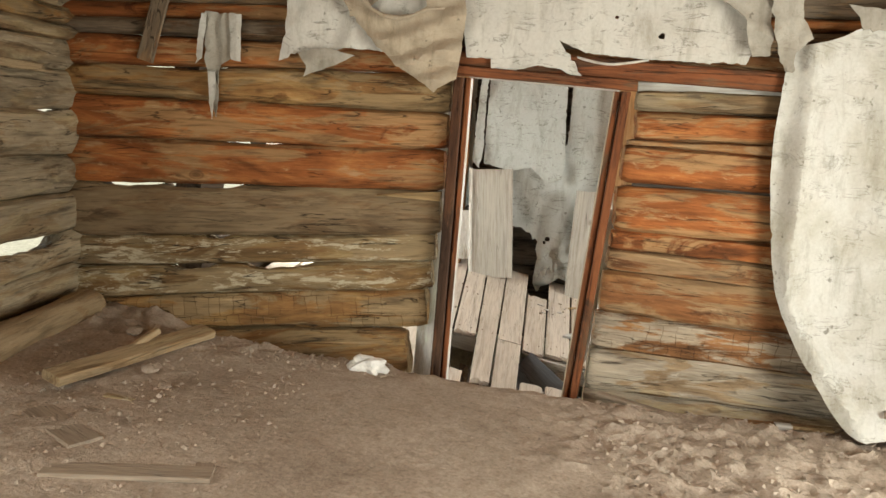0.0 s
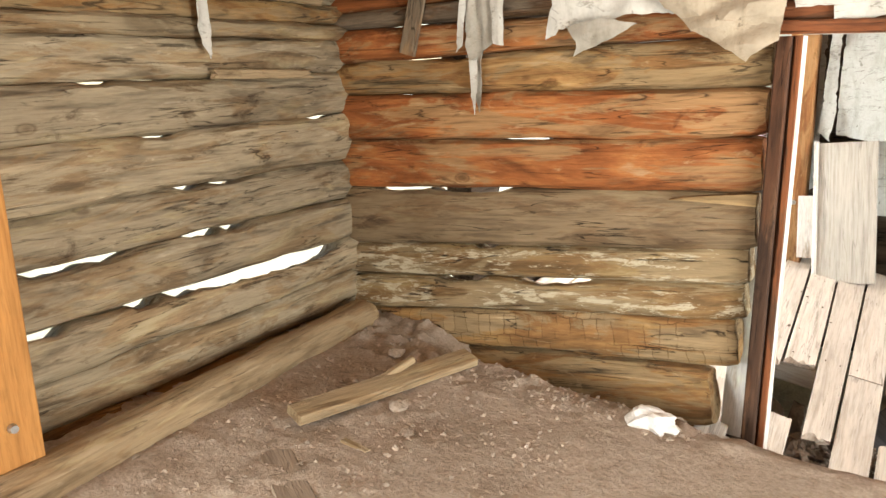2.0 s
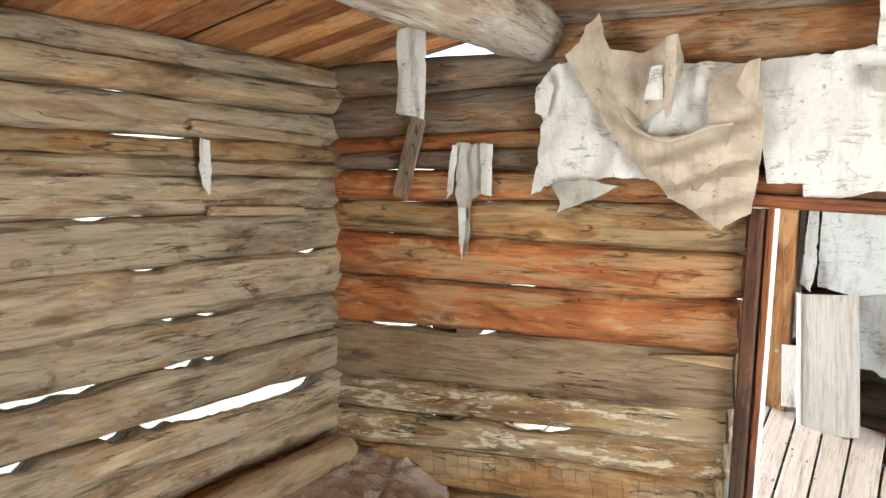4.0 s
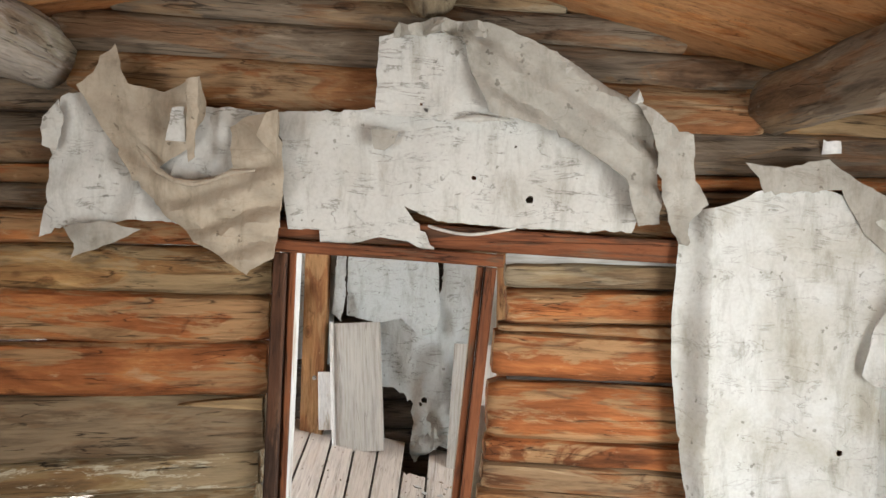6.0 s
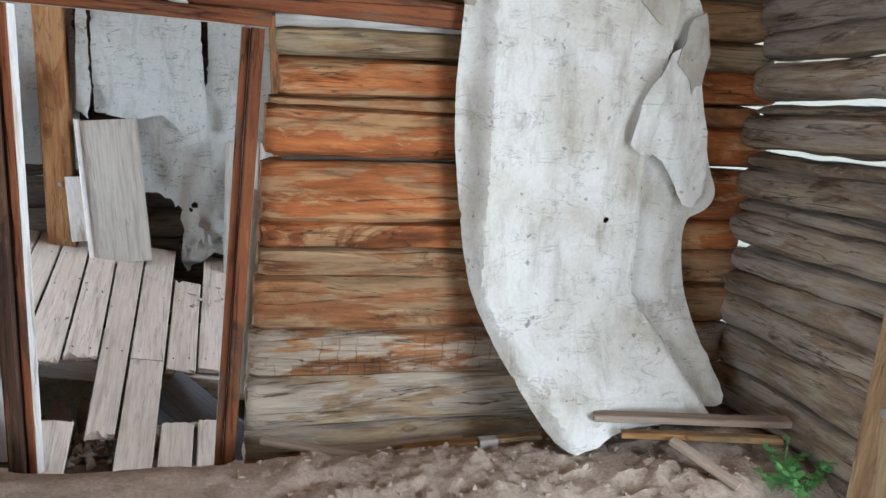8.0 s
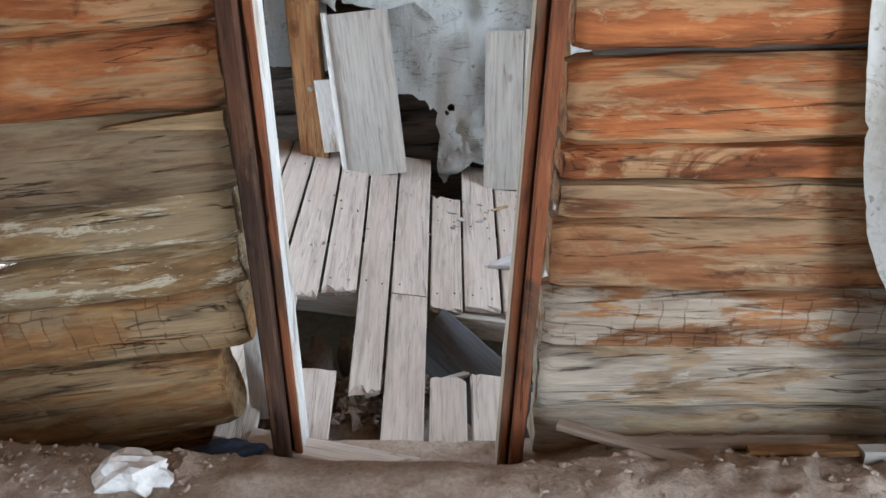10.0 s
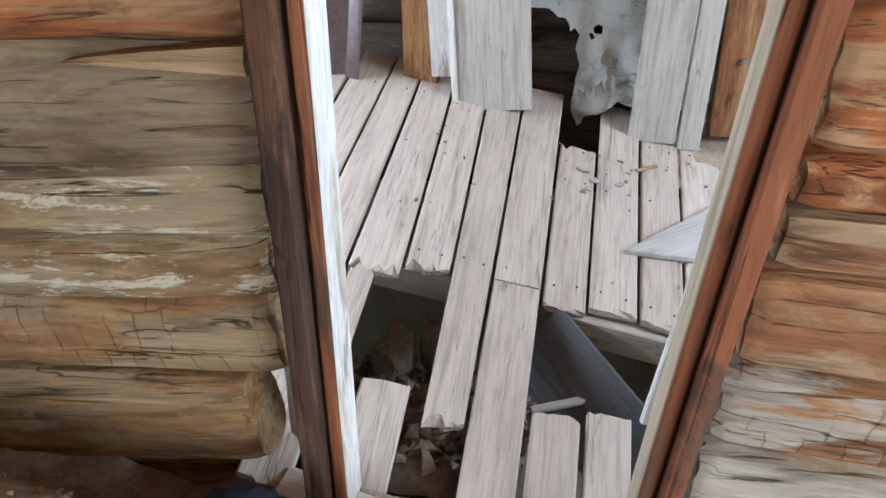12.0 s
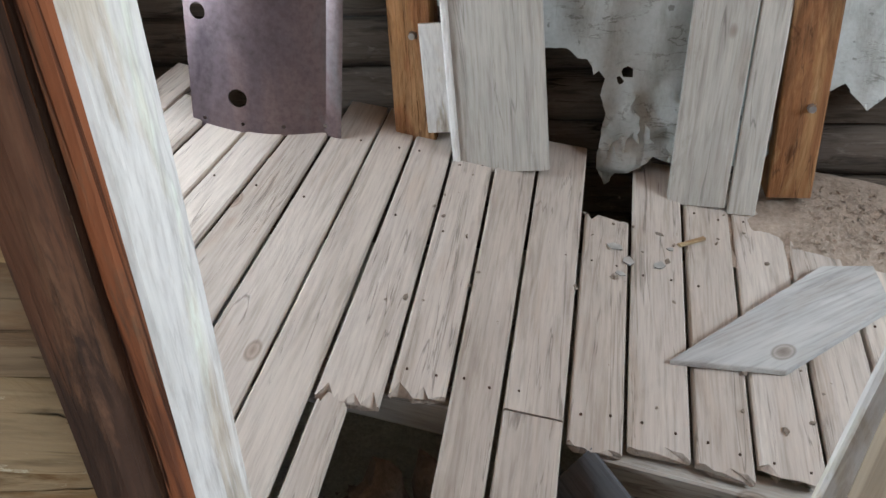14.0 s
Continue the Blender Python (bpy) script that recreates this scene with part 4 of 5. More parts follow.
wide = holder("cracked_board", "silver-grey plank leaning on the back wall", "board", "boards leaning on the back wall", at=(-0.33, 6.5, 0.17))
plank("board", (-0.315, 6.47, 0.165), (-0.37, 6.58, 1.06), 0.345, 0.03, M_GREYBOARD, wide, up=(0, -1, 0.1), seed=81, warp=0.004)
plank("edge_strip", (-0.495, 6.46, 0.165), (-0.545, 6.57, 1.06), 0.028, 0.035, M_WHITEJAMB, wide, up=(0, -1, 0.1), label="pale edge strip", seed=82)
loose("white_board", (-0.56, 6.515, 0.30), (-0.575, 6.535, 0.71), 0.11, 0.02, M_WHITEJAMB, "short white-painted board leaning behind a grey plank", seed=83, up=up_n)
two = holder("cracked_board", "grey split plank with a knot leaning on the back wall", "board", "boards leaning on the back wall", at=(0.47, 6.5, 0.03))
plank("board", (0.40, 6.50, 0.035), (0.44, 6.60, 0.92), 0.21, 0.025, M_GREYBOARD, two, up=(0, -1, 0.1), seed=84, warp=0.004)
plank("board", (0.565, 6.50, 0.005), (0.60, 6.60, 0.92), 0.10, 0.025, M_GREYBOARD, two, up=(0, -1, 0.1), seed=85, warp=0.004)


def steel_sheet():
    """A bowed stove sheet with two round holes and a row of rivet holes, standing on edge."""
    from mathutils.geometry import delaunay_2d_cdt
    w, h = 0.58, 1.05
    outline = [Vector((w * k / 24, 0)) for k in range(25)] + [Vector((w, h * k / 20)) for k in range(1, 21)] + [Vector((w - w * k / 24, h)) for k in range(1, 25)] + [Vector((0, h - h * k / 20)) for k in range(1, 20)]
    holes = [(0.19, 0.135, 0.036), (0.055, 0.44, 0.030)] + [(0.05 + 0.155 * k, 0.035, 0.007) for k in range(4)]
    pts, loops = list(outline), [list(range(len(outline)))]
    for cx, cz, r in holes:
        n0 = len(pts)
        pts += [Vector((cx + r * math.cos(a * math.pi / 8), cz + r * math.sin(a * math.pi / 8))) for a in range(16)]
        loops.append(list(range(n0, n0 + 16)))
    r = random.Random(2)
    for i in range(14):
        for j in range(22):
            p = Vector((w * (i + 0.5) / 14, h * (j + 0.5) / 22))
            if all((p - Vector((cx, cz))).length > rr * 1.3 for cx, cz, rr in holes):
                pts.append(p)
    vs, _, fs, *_ = delaunay_2d_cdt(pts, [], loops, 1, 1e-6)
    bm = bmesh.new()

    def bow(u):
        return -0.07 * math.sin(math.pi * u / w) - (0.06 * sm((u - 0.50) / 0.08))
    bv = [bm.verts.new((v.x, bow(v.x), v.y)) for v in vs]
    for f in fs:
        c = sum((vs[k] for k in f), Vector((0, 0))) / len(f)
        if all((c - Vector((cx, cz))).length > rr * 0.95 for cx, cz, rr in holes):
            bm.faces.new([bv[k] for k in f])
    bmesh.ops.delete(bm, geom=[v for v in bm.verts if not v.link_faces], context="VERTS")
    bmesh.ops.solidify(bm, geom=bm.faces[:], thickness=0.004)
    bmesh.ops.recalc_face_normals(bm, faces=bm.faces)
    ob = part("steel_sheet", bm, M_STEEL)
    ob.matrix_world = along((-1.52, 6.36, 0.375), (-0.93, 6.50, 0.29))
    return tagged(ob, "bowed purple-brown steel sheet with round holes, standing on edge", "metal sheet")


steel_sheet()

# limewashed canvas on the back wall, torn into pieces
YC = 6.72
hang = holder("wall_canvas", "torn limewashed canvas hanging on the back wall", "wall covering", at=(0, YC, 0.1))
part("flap", sheet_mesh([(-0.425, 1.95), (0.20, 1.95), (0.212, 1.45), (0.225, 1.10), (0.20, 1.0), (0.09, 0.95), (-0.05, 1.09), (-0.22, 1.05), (-0.45, 1.10), (-0.45, 1.3)], wavy(YC - 0.06, 0.03, 7, 3, 1), 0.04, 0.007, 21), M_BACKCANVAS, hang)
part("flap", sheet_mesh([(-0.49, 1.95), (-0.55, 1.12), (-0.48, 1.06), (-0.455, 1.25), (-0.46, 1.5), (-0.445, 1.95)], wavy(YC - 0.09, 0.03, 12, 2, 2), 0.04, 0.008, 22), M_BACKCANVAS, hang)
part("flap", sheet_mesh([(0.25, 1.95), (1.0, 1.95), (1.45, 1.9), (1.4, 0.46), (1.12, 0.37), (1.02, 0.42), (0.96, 0.36), (0.88, 0.45), (0.80, 0.40), (0.62, 0.15), (0.42, 0.12), (0.30, 0.15), (0.24, 0.17), (0.17, 0.12), (0.10, 0.09), (0.06, 0.03), (0.03, 0.10), (0.035, 0.22), (0.055, 0.33), (0.03, 0.40), (0.045, 0.46), (0.02, 0.49), (0.0, 0.475), (-0.025, 0.535), (-0.06, 0.54), (-0.10, 0.575), (-0.21, 0.58), (-0.22, 1.22), (0.05, 1.24), (0.20, 1.24), (0.235, 1.3), (0.245, 1.5)],
                         lambda x, z: YC - 0.03 + 0.04 * noise.noise(Vector((x * 6, z * 3, 3))) - sm((0.62 - z) / 0.45) * (0.05 + 0.05 * noise.noise(Vector((x * 11, z * 11, 1))) + 0.04 * abs(noise.noise(Vector((x * 25, z * 21, 7))))), 0.022, 0.008, 23, holes=((0.125, 0.49, 0.028), (0.10, 0.46, 0.016))), M_BACKCANVAS, hang)
part("flap", sheet_mesh([(-1.9, 1.95), (-0.55, 1.95), (-0.56, 0.72), (-0.95, 0.76), (-1.9, 0.9)], wavy(YC + 0.06, 0.02, 6, 3, 4), 0.05, 0.012, 24), M_BACKCANVAS, hang)
rubble("dirt_heap", 0.75, 1.7, 6.35, 6.75, lambda x, y: floor_z(x, y) + 0.07 * sm((y - 6.2) / 0.4) * sm((x - 0.5) / 0.3), 1600, 0.012, M_DIRT, "dirt and crumbs heaped on the planks", "dirt", 5)
tagged(part("dirt_layer", grid_mesh(0.45, 1.9, 6.2, 6.78, 0.03, lambda x, y: floor_z(x, y) - 0.012 + 0.085 * sm((y - 6.22) / 0.45) * sm((x - 0.5) / 0.4) + 0.012 * noise.noise(Vector((x * 14, y * 14, 0)))), M_DIRT), "grey-brown dirt spread over the planks", "dirt", kind="stuff")
rubble("crumbs", -0.6, 0.75, 5.5, 6.5, floor_z, 60, 0.012, M_STONE, "crumbs scattered over the planks", "crumbs", 6)



def shard(x, y, size, seed):
    """A thin broken flake with five corners, lying on the planks."""
    r = random.Random(seed)
    bm = bmesh.new()
    ring = [(math.cos(k * 1.257) * size * r.uniform(0.6, 1.1), math.sin(k * 1.257) * size * r.uniform(0.4, 0.8)) for k in range(5)]
    lo = [bm.verts.new((u, v, 0)) for u, v in ring]
    hi = [bm.verts.new((u, v, 0.004)) for u, v in ring]
    bm.faces.new(lo[::-1])
    bm.faces.new(hi)
    for k in range(5):
        bm.faces.new((lo[k], lo[(k + 1) % 5], hi[(k + 1) % 5], hi[k]))
    ob = part("shard", bm, M_GLASS, smooth=False)
    ob.matrix_world = along((x, y, floor_z(x, y) + 0.004), (x + 1, y, floor_z(x + 1, y))) @ pose(0, 0, 0, 0, 0, seed * 57)
    return tagged(ob, "dusty pale grey shard lying on the planks", "shard", "shards on the planks")


for k, (x, y, size) in enumerate(((0.11, 6.15, 0.04), (0.26, 6.10, 0.035), (0.155, 6.09, 0.03), (0.13, 6.02, 0.022), (0.30, 6.2, 0.02))):
    shard(x, y, size, k + 3)
loose("stick", (0.33, 6.23, 0.012), (0.42, 6.30, 0.006), 0.018, 0.012, M_DRY, "short thin stick lying on the planks", "stick", seed=121)

# ---- hanging cloths on the partition wall ----
def hem(pts, r):
    """A rolled cloth edge along a few points."""
    bm = bmesh.new()
    rings = []
    for k, p in enumerate(pts):
        d = (Vector(pts[min(k + 1, len(pts) - 1)]) - Vector(pts[max(k - 1, 0)])).normalized()
        side = d.cross(Vector((0, 1, 0))).normalized()
        rr = r * (1 + 0.4 * math.sin(k * 2.1)) * (0.4 if k in (0, len(pts) - 1) else 1)
        rings.append([bm.verts.new(Vector(p) + side * rr * math.cos(a * 0.785) + Vector((0, 1, 0)) * rr * math.sin(a * 0.785)) for a in range(8)])
    for a, b in zip(rings, rings[1:]):
        for k in range(8):
            bm.faces.new((a[k], a[(k + 1) % 8], b[(k + 1) % 8], b[k]))
    bm.faces.new(rings[0][::-1])
    bm.faces.new(rings[-1])
    bmesh.ops.recalc_face_normals(bm, faces=bm.faces)
    return bm


big = holder("canvas_sheet", "plastered white canvas sheet over the doorway, cracked and torn", "wall covering", at=(0.3, 4.32, 2.0))
part("sheet", sheet_mesh([(-0.42, 2.25), (-0.02, 2.27), (0.5, 2.33), (0.95, 2.17), (1.10, 1.97), (1.03, 1.79), (0.53, 1.80), (0.24, 1.82), (0.10, 1.88), (0.23, 1.71), (0.22, 1.685), (0.12, 1.735), (0.0, 1.75), (-0.10, 1.725), (-0.24, 1.72), (-0.245, 1.775), (-0.37, 1.775), (-0.39, 1.9)], wavy(4.335, 0.02, 4, 3, 6), 0.035, 0.008, 31, holes=((0.613, 1.915, 0.02), (0.383, 2.0, 0.011), (0.55, 2.13, 0.007))), M_CANVAS, big)
part("scrap", sheet_mesh([(-0.035, 2.185), (0.075, 2.18), (0.06, 2.13), (0.02, 2.10), (-0.022, 2.105)], wavy(4.295, 0.012, 9, 6, 61), 0.02, 0.006, 62), M_GREYCLOTH, big, "small grey scrap")
patch_cloth = holder("canvas_patch", "square stained white canvas patch nailed to the gable", "cloth", at=(0.2, 4.285, 2.4))
part("sheet", sheet_mesh([(-0.01, 2.55), (0.10, 2.57), (0.42, 2.56), (0.48, 2.20), (0.2, 2.232), (-0.02, 2.24)], wavy(4.285, 0.02, 6, 5, 7), 0.03, 0.007, 32, holes=((0.185, 2.262, 0.012), (0.165, 2.285, 0.008))), M_CANVAS, patch_cloth)
part("gathered_top", sheet_mesh([(0.05, 2.54), (0.07, 2.60), (0.11, 2.585), (0.2, 2.62), (0.33, 2.61), (0.40, 2.60), (0.42, 2.54), (0.24, 2.56)], wavy(4.25, 0.05, 22, 9, 17), 0.018, 0.007, 44), M_GREYCLOTH, patch_cloth, "grey bunched upper edge")
part("pleat", hem([(0.30, 4.27, 2.225), (0.38, 4.262, 2.233), (0.46, 4.255, 2.232), (0.53, 4.25, 2.222)], 0.013), M_CANVAS, patch_cloth, "rolled lower edge")


def rag_y(x, z):
    """Long folds that run down the slant."""
    d = (x - 0.35) * 0.62 + (z - 2.55)
    e = (x - 0.35) - 0.62 * (z - 2.55)
    return 4.235 + 0.02 * math.sin(d * 42 + 2.0 * noise.noise(Vector((e * 3, d * 4, 1)))) + 0.035 * noise.noise(Vector((x * 5, z * 5, 8))) + 0.012 * noise.noise(Vector((x * 17, z * 14, 2)))


rag_cloth = holder("rag", "grey-beige rag draped slantwise from the gable", "cloth", at=(0.8, 4.25, 2.2))
part("drape", sheet_mesh([(0.32, 2.60), (0.42, 2.60), (0.60, 2.53), (0.76, 2.44), (1.0, 2.30), (1.08, 2.25), (1.10, 2.0), (1.12, 1.83), (1.03, 1.82), (0.98, 2.0), (0.80, 2.13), (0.62, 2.21), (0.45, 2.25), (0.36, 2.40)], rag_y, 0.022, 0.010, 33), M_GREYCLOTH, rag_cloth)
part("tail", sheet_mesh([(1.0, 2.31), (1.06, 2.27), (1.22, 2.175), (1.24, 2.10), (1.23, 2.05), (1.29, 1.91), (1.22, 1.84), (1.21, 1.75), (1.15, 1.80), (1.11, 1.95), (1.07, 2.15)], wavy(4.195, 0.04, 11, 5, 18), 0.022, 0.010, 45), M_GREYCLOTH, rag_cloth, "frayed hanging end")
part("knot", hem([(0.975, 4.21, 2.31), (1.0, 4.19, 2.32), (1.025, 4.20, 2.30)], 0.022), M_CANVAS, rag_cloth, "pale knotted corner")
tagged(part("paper_scrap", sheet_mesh([(1.81, 2.13), (1.815, 2.19), (1.885, 2.185), (1.89, 2.135)], wavy(4.385, 0.006, 9, 9, 19), 0.02, 0.005, 46), M_PAPER), "small white scrap stuck to a log", "paper")
swag = holder("torn_curtain", "torn beige rag over a white cloth, hanging in swags", "curtain", at=(-0.85, 4.27, 2.0))
part("white_cloth", sheet_mesh([(-1.29, 2.29), (-1.18, 2.32), (-0.68, 2.26), (-0.42, 2.24), (-0.40, 1.78), (-0.77, 1.79), (-1.0, 1.80), (-1.17, 1.77), (-1.27, 1.77), (-1.39, 1.72), (-1.345, 1.91), (-1.34, 2.1)], wavy(4.31, 0.03, 9, 4, 9), 0.03, 0.010, 34), M_CANVAS, swag, "white cracked backing cloth")


def swag_y(x, z):
    d = (x + 0.62) * 0.7 + (z - 1.95)
    sag = math.hypot((x + 0.80) * 0.8, z - 2.35)
    return 4.262 + 0.012 * math.sin(d * 34) + 0.022 * math.sin(sag * 48 + 2 * noise.noise(Vector((x * 3, z * 3, 0)))) * sm((sag - 0.3) / 0.2) + 0.03 * noise.noise(Vector((x * 6, z * 6, 3)))


part("swag", sheet_mesh([(-1.20, 2.33), (-1.13, 2.40), (-1.06, 2.50), (-1.03, 2.40), (-1.00, 2.34), (-0.86, 2.31), (-0.71, 2.37), (-0.69, 2.27), (-0.70, 2.20), (-0.76, 2.09), (-0.88, 2.01), (-0.80, 1.96), (-0.68, 1.96), (-0.58, 2.02), (-0.60, 2.18), (-0.52, 2.22), (-0.40, 2.24), (-0.375, 1.98), (-0.41, 1.66), (-0.49, 1.62), (-0.53, 1.59), (-0.62, 1.65), (-0.77, 1.75), (-0.95, 1.93), (-1.10, 2.15)], swag_y, 0.024, 0.008, 35, 0.005), M_TANCLOTH, swag, "beige swag torn open in the middle")
part("strip", sheet_mesh([(-0.745, 2.35), (-0.70, 2.36), (-0.705, 2.2), (-0.712, 2.05), (-0.735, 2.03), (-0.745, 2.12), (-0.74, 2.25)], wavy(4.195, 0.02, 20, 4, 51), 0.018, 0.006, 52), M_TANCLOTH, swag, "thin torn strip across the hole")
part("scrap", sheet_mesh([(-0.83, 2.115), (-0.80, 2.24), (-0.755, 2.245), (-0.75, 2.11)], wavy(4.205, 0.012, 12, 6, 53), 0.02, 0.006, 54), M_CANVAS, swag, "small white scrap")
part("scrap", sheet_mesh([(-0.47, 2.14), (-0.43, 2.23), (-0.385, 2.24), (-0.39, 2.05), (-0.41, 2.07)], wavy(4.185, 0.02, 12, 6, 55), 0.02, 0.006, 56), M_TANCLOTH, swag, "small beige flap")


part("hem", hem([(-0.95, 4.215, 2.09), (-0.90, 4.212, 2.03), (-0.86, 4.21, 1.99), (-0.79, 4.205, 1.957), (-0.71, 4.20, 1.947), (-0.64, 4.20, 1.965), (-0.57, 4.205, 1.995), (-0.48, 4.21, 2.005)], 0.011), M_TANCLOTH, swag, "rolled hem under the hole")
part("tail", sheet_mesh([(-1.24, 1.64), (-1.22, 1.70), (-1.28, 1.77), (-1.10, 1.79), (-0.96, 1.76), (-1.08, 1.70), (-1.16, 1.67)], wavy(4.27, 0.03, 9, 9, 10), 0.025, 0.008, 36), M_GREYCLOTH, swag)
part("tail", sheet_mesh([(-1.35, 2.09), (-1.345, 2.2), (-1.28, 2.27), (-1.26, 2.2), (-1.30, 2.07)], wavy(4.27, 0.03, 9, 9, 11), 0.025, 0.008, 37), M_CANVAS, swag)
tagged(part("hanging_strip", sheet_mesh([(-2.10, 2.62), (-1.93, 2.62), (-1.92, 2.3), (-1.93, 2.08), (-2.0, 2.10), (-2.11, 2.12), (-2.09, 2.3)], wavy(4.22, 0.03, 16, 2, 12), 0.025, 0.008, 38), M_CANVAS), "narrow white cloth strip hanging from the roof boards", "cloth")
loose("slat", (-2.206, 4.386, 1.696), (-2.08, 4.386, 2.11), 0.10, 0.018, M_OLD, "brown slat hanging on the log wall behind a cloth strip", "slat", up=up_n, seed=91)
remnant = holder("hanging_rag", "ragged grey and white cloth remnant nailed to the logs", "cloth", at=(-1.74, 4.37, 1.8))
part("strip", sheet_mesh([(-1.83, 1.975), (-1.67, 1.965), (-1.675, 1.85), (-1.69, 1.72), (-1.74, 1.69), (-1.755, 1.66), (-1.762, 1.5), (-1.775, 1.40), (-1.81, 1.5), (-1.815, 1.64), (-1.835, 1.72)], wavy(4.36, 0.03, 18, 3, 13), 0.02, 0.008, 39), M_GREYCLOTH, remnant)
part("fringe", sheet_mesh([(-1.845, 1.96), (-1.815, 1.965), (-1.83, 1.85), (-1.845, 1.72), (-1.885, 1.69), (-1.87, 1.8)], wavy(4.35, 0.02, 18, 3, 20), 0.02, 0.009, 47), M_CANVAS, remnant, "white frayed edge")
part("fringe", sheet_mesh([(-1.685, 1.965), (-1.615, 1.96), (-1.62, 1.83), (-1.62, 1.71), (-1.675, 1.72), (-1.68, 1.85)], wavy(4.345, 0.015, 18, 3, 22), 0.02, 0.009, 48), M_CANVAS, remnant, "white frayed edge")
part("tail", sheet_mesh([(-1.808, 1.65), (-1.765, 1.66), (-1.768, 1.5), (-1.785, 1.39), (-1.80, 1.5)], wavy(4.335, 0.015, 18, 3, 24), 0.02, 0.006, 49), M_CANVAS, remnant, "white thin tail")
tagged(part("hanging_shred", sheet_mesh([(-0.02, 0.10), (0.04, 0.11), (0.05, -0.02), (0.03, -0.1), (0.0, -0.16), (-0.02, -0.05)], wavy(0, 0.02, 20, 5, 14), 0.02, 0.006, 40), M_CANVAS), "small white cloth shred on the log wall", "cloth").matrix_world = pose(-2.60, 3.45, 1.86, 0, 0, -90)


def tall_y(x, z):
    """Hangs close to the wall, and kicks out to the room at its foot."""
    kick = sm((0.75 - z) / 0.85)
    f = (x - 1.2) / 1.1
    y = 4.285 - 0.04 * f - (0.30 + 0.16 * f) * kick ** 1.4
    y += 0.03 * sm((0.12 - (x - 1.20 - 0.36 * kick)) / 0.09) - 0.025 * math.exp(-((x - 1.33 - 0.36 * kick) / 0.03) ** 2)
    crease = x - (2.02 + 0.55 * max(0, 0.62 - z) + 0.13 * max(0, z - 1.2))
    y += 0.075 * sm(crease / 0.012) * sm((1.75 - z) / 0.2) - 0.03 * math.exp(-((crease + 0.03) / 0.03) ** 2) - 0.045 * sm((crease - 0.06) / 0.12)
    y += 0.012 * math.sin(x * 17 + 1.5 * noise.noise(Vector((x, z, 0)))) + 0.022 * noise.noise(Vector((x * 5, z * 1.4, 9))) + 0.012 * noise.noise(Vector((x * 11, z * 7, 4)))
    return y


tall = holder("tall_curtain", "tall stained white canvas curtain hanging from the logs to the ground", "curtain", at=(1.8, 4.2, 0.1))
part("sheet", sheet_mesh(rounded([(1.23, 1.88), (1.35, 1.90), (1.47, 1.94), (1.52, 1.98), (1.75, 1.99), (1.88, 1.95), (2.03, 1.84), (2.17, 1.86), (2.20, 1.75), (2.24, 1.62), (2.29, 1.4), (2.36, 1.15), (2.41, 1.04), (2.37, 0.95), (2.28, 0.91), (2.29, 0.75), (2.31, 0.6), (2.34, 0.4), (2.41, 0.15), (2.25, 0.15), (2.0, 0.12), (1.82, 0.09), (1.74, 0.05), (1.63, 0.03), (1.55, 0.12), (1.46, 0.28), (1.38, 0.43), (1.29, 0.65), (1.245, 0.94), (1.215, 1.2), (1.20, 1.4), (1.215, 1.7)]), tall_y, 0.02, 0.006, 41, holes=((1.87, 0.93, 0.018),)), M_CURTAIN, tall)
part("top_flap", sheet_mesh([(1.45, 2.08), (1.60, 2.06), (1.77, 2.10), (1.93, 2.0), (2.16, 1.89), (2.15, 1.80), (2.03, 1.72), (1.93, 1.80), (1.83, 1.98), (1.52, 1.96), (1.50, 2.02)], wavy(4.245, 0.03, 8, 6, 15), 0.025, 0.008, 42), M_GREYCLOTH, tall, "grey folded top")
part("lapel", sheet_mesh(rounded([(2.083, 1.64), (2.196, 1.63), (2.267, 1.326), (2.329, 1.05), (2.232, 0.962), (2.15, 1.10), (2.08, 1.207), (1.93, 1.219), (1.941, 1.348), (2.024, 1.56)], 1), lambda x, z: min(tall_y(x, z), 4.26) - 0.03 + 0.015 * noise.noise(Vector((x * 8, z * 5, 31))) + 0.012 * math.sin((x + 0.4 * z) * 40), 0.022, 0.006, 50), M_CURTAIN, tall, "folded-over edge")
part("side_flap", sheet_mesh([(2.10, 1.58), (2.16, 1.52), (2.20, 1.40), (2.24, 1.62), (2.20, 1.78), (2.13, 1.74)], wavy(4.215, 0.02, 9, 6, 16), 0.025, 0.007, 43), M_GREYCLOTH, tall, "grey folded edge")


def cord(name, pts, r, material, label, category):
    cu = bpy.data.curves.new(name, "CURVE")
    cu.dimensions, cu.bevel_depth, cu.bevel_resolution = "3D", r, 2
    sp = cu.splines.new("NURBS")
    sp.points.add(len(pts) - 1)
    for p, c in zip(sp.points, pts):
        p.co = (*c, 1)
    sp.use_endpoint_u, sp.order_u = True, 3
    cu.materials.append(material)
    return tagged(new(name, cu), label, category)


cord("cord", [(0.20, 4.36, 1.80), (0.32, 4.33, 1.765), (0.45, 4.34, 1.775), (0.56, 4.36, 1.80)], 0.007, M_WIRE, "pale drooping cord above the doorway", "cord")
cord("cord", [(0.22, 4.36, 1.85), (0.27, 4.34, 1.84), (0.33, 4.35, 1.865)], 0.004, M_WIRE, "thin pale cord above the doorway", "cord")

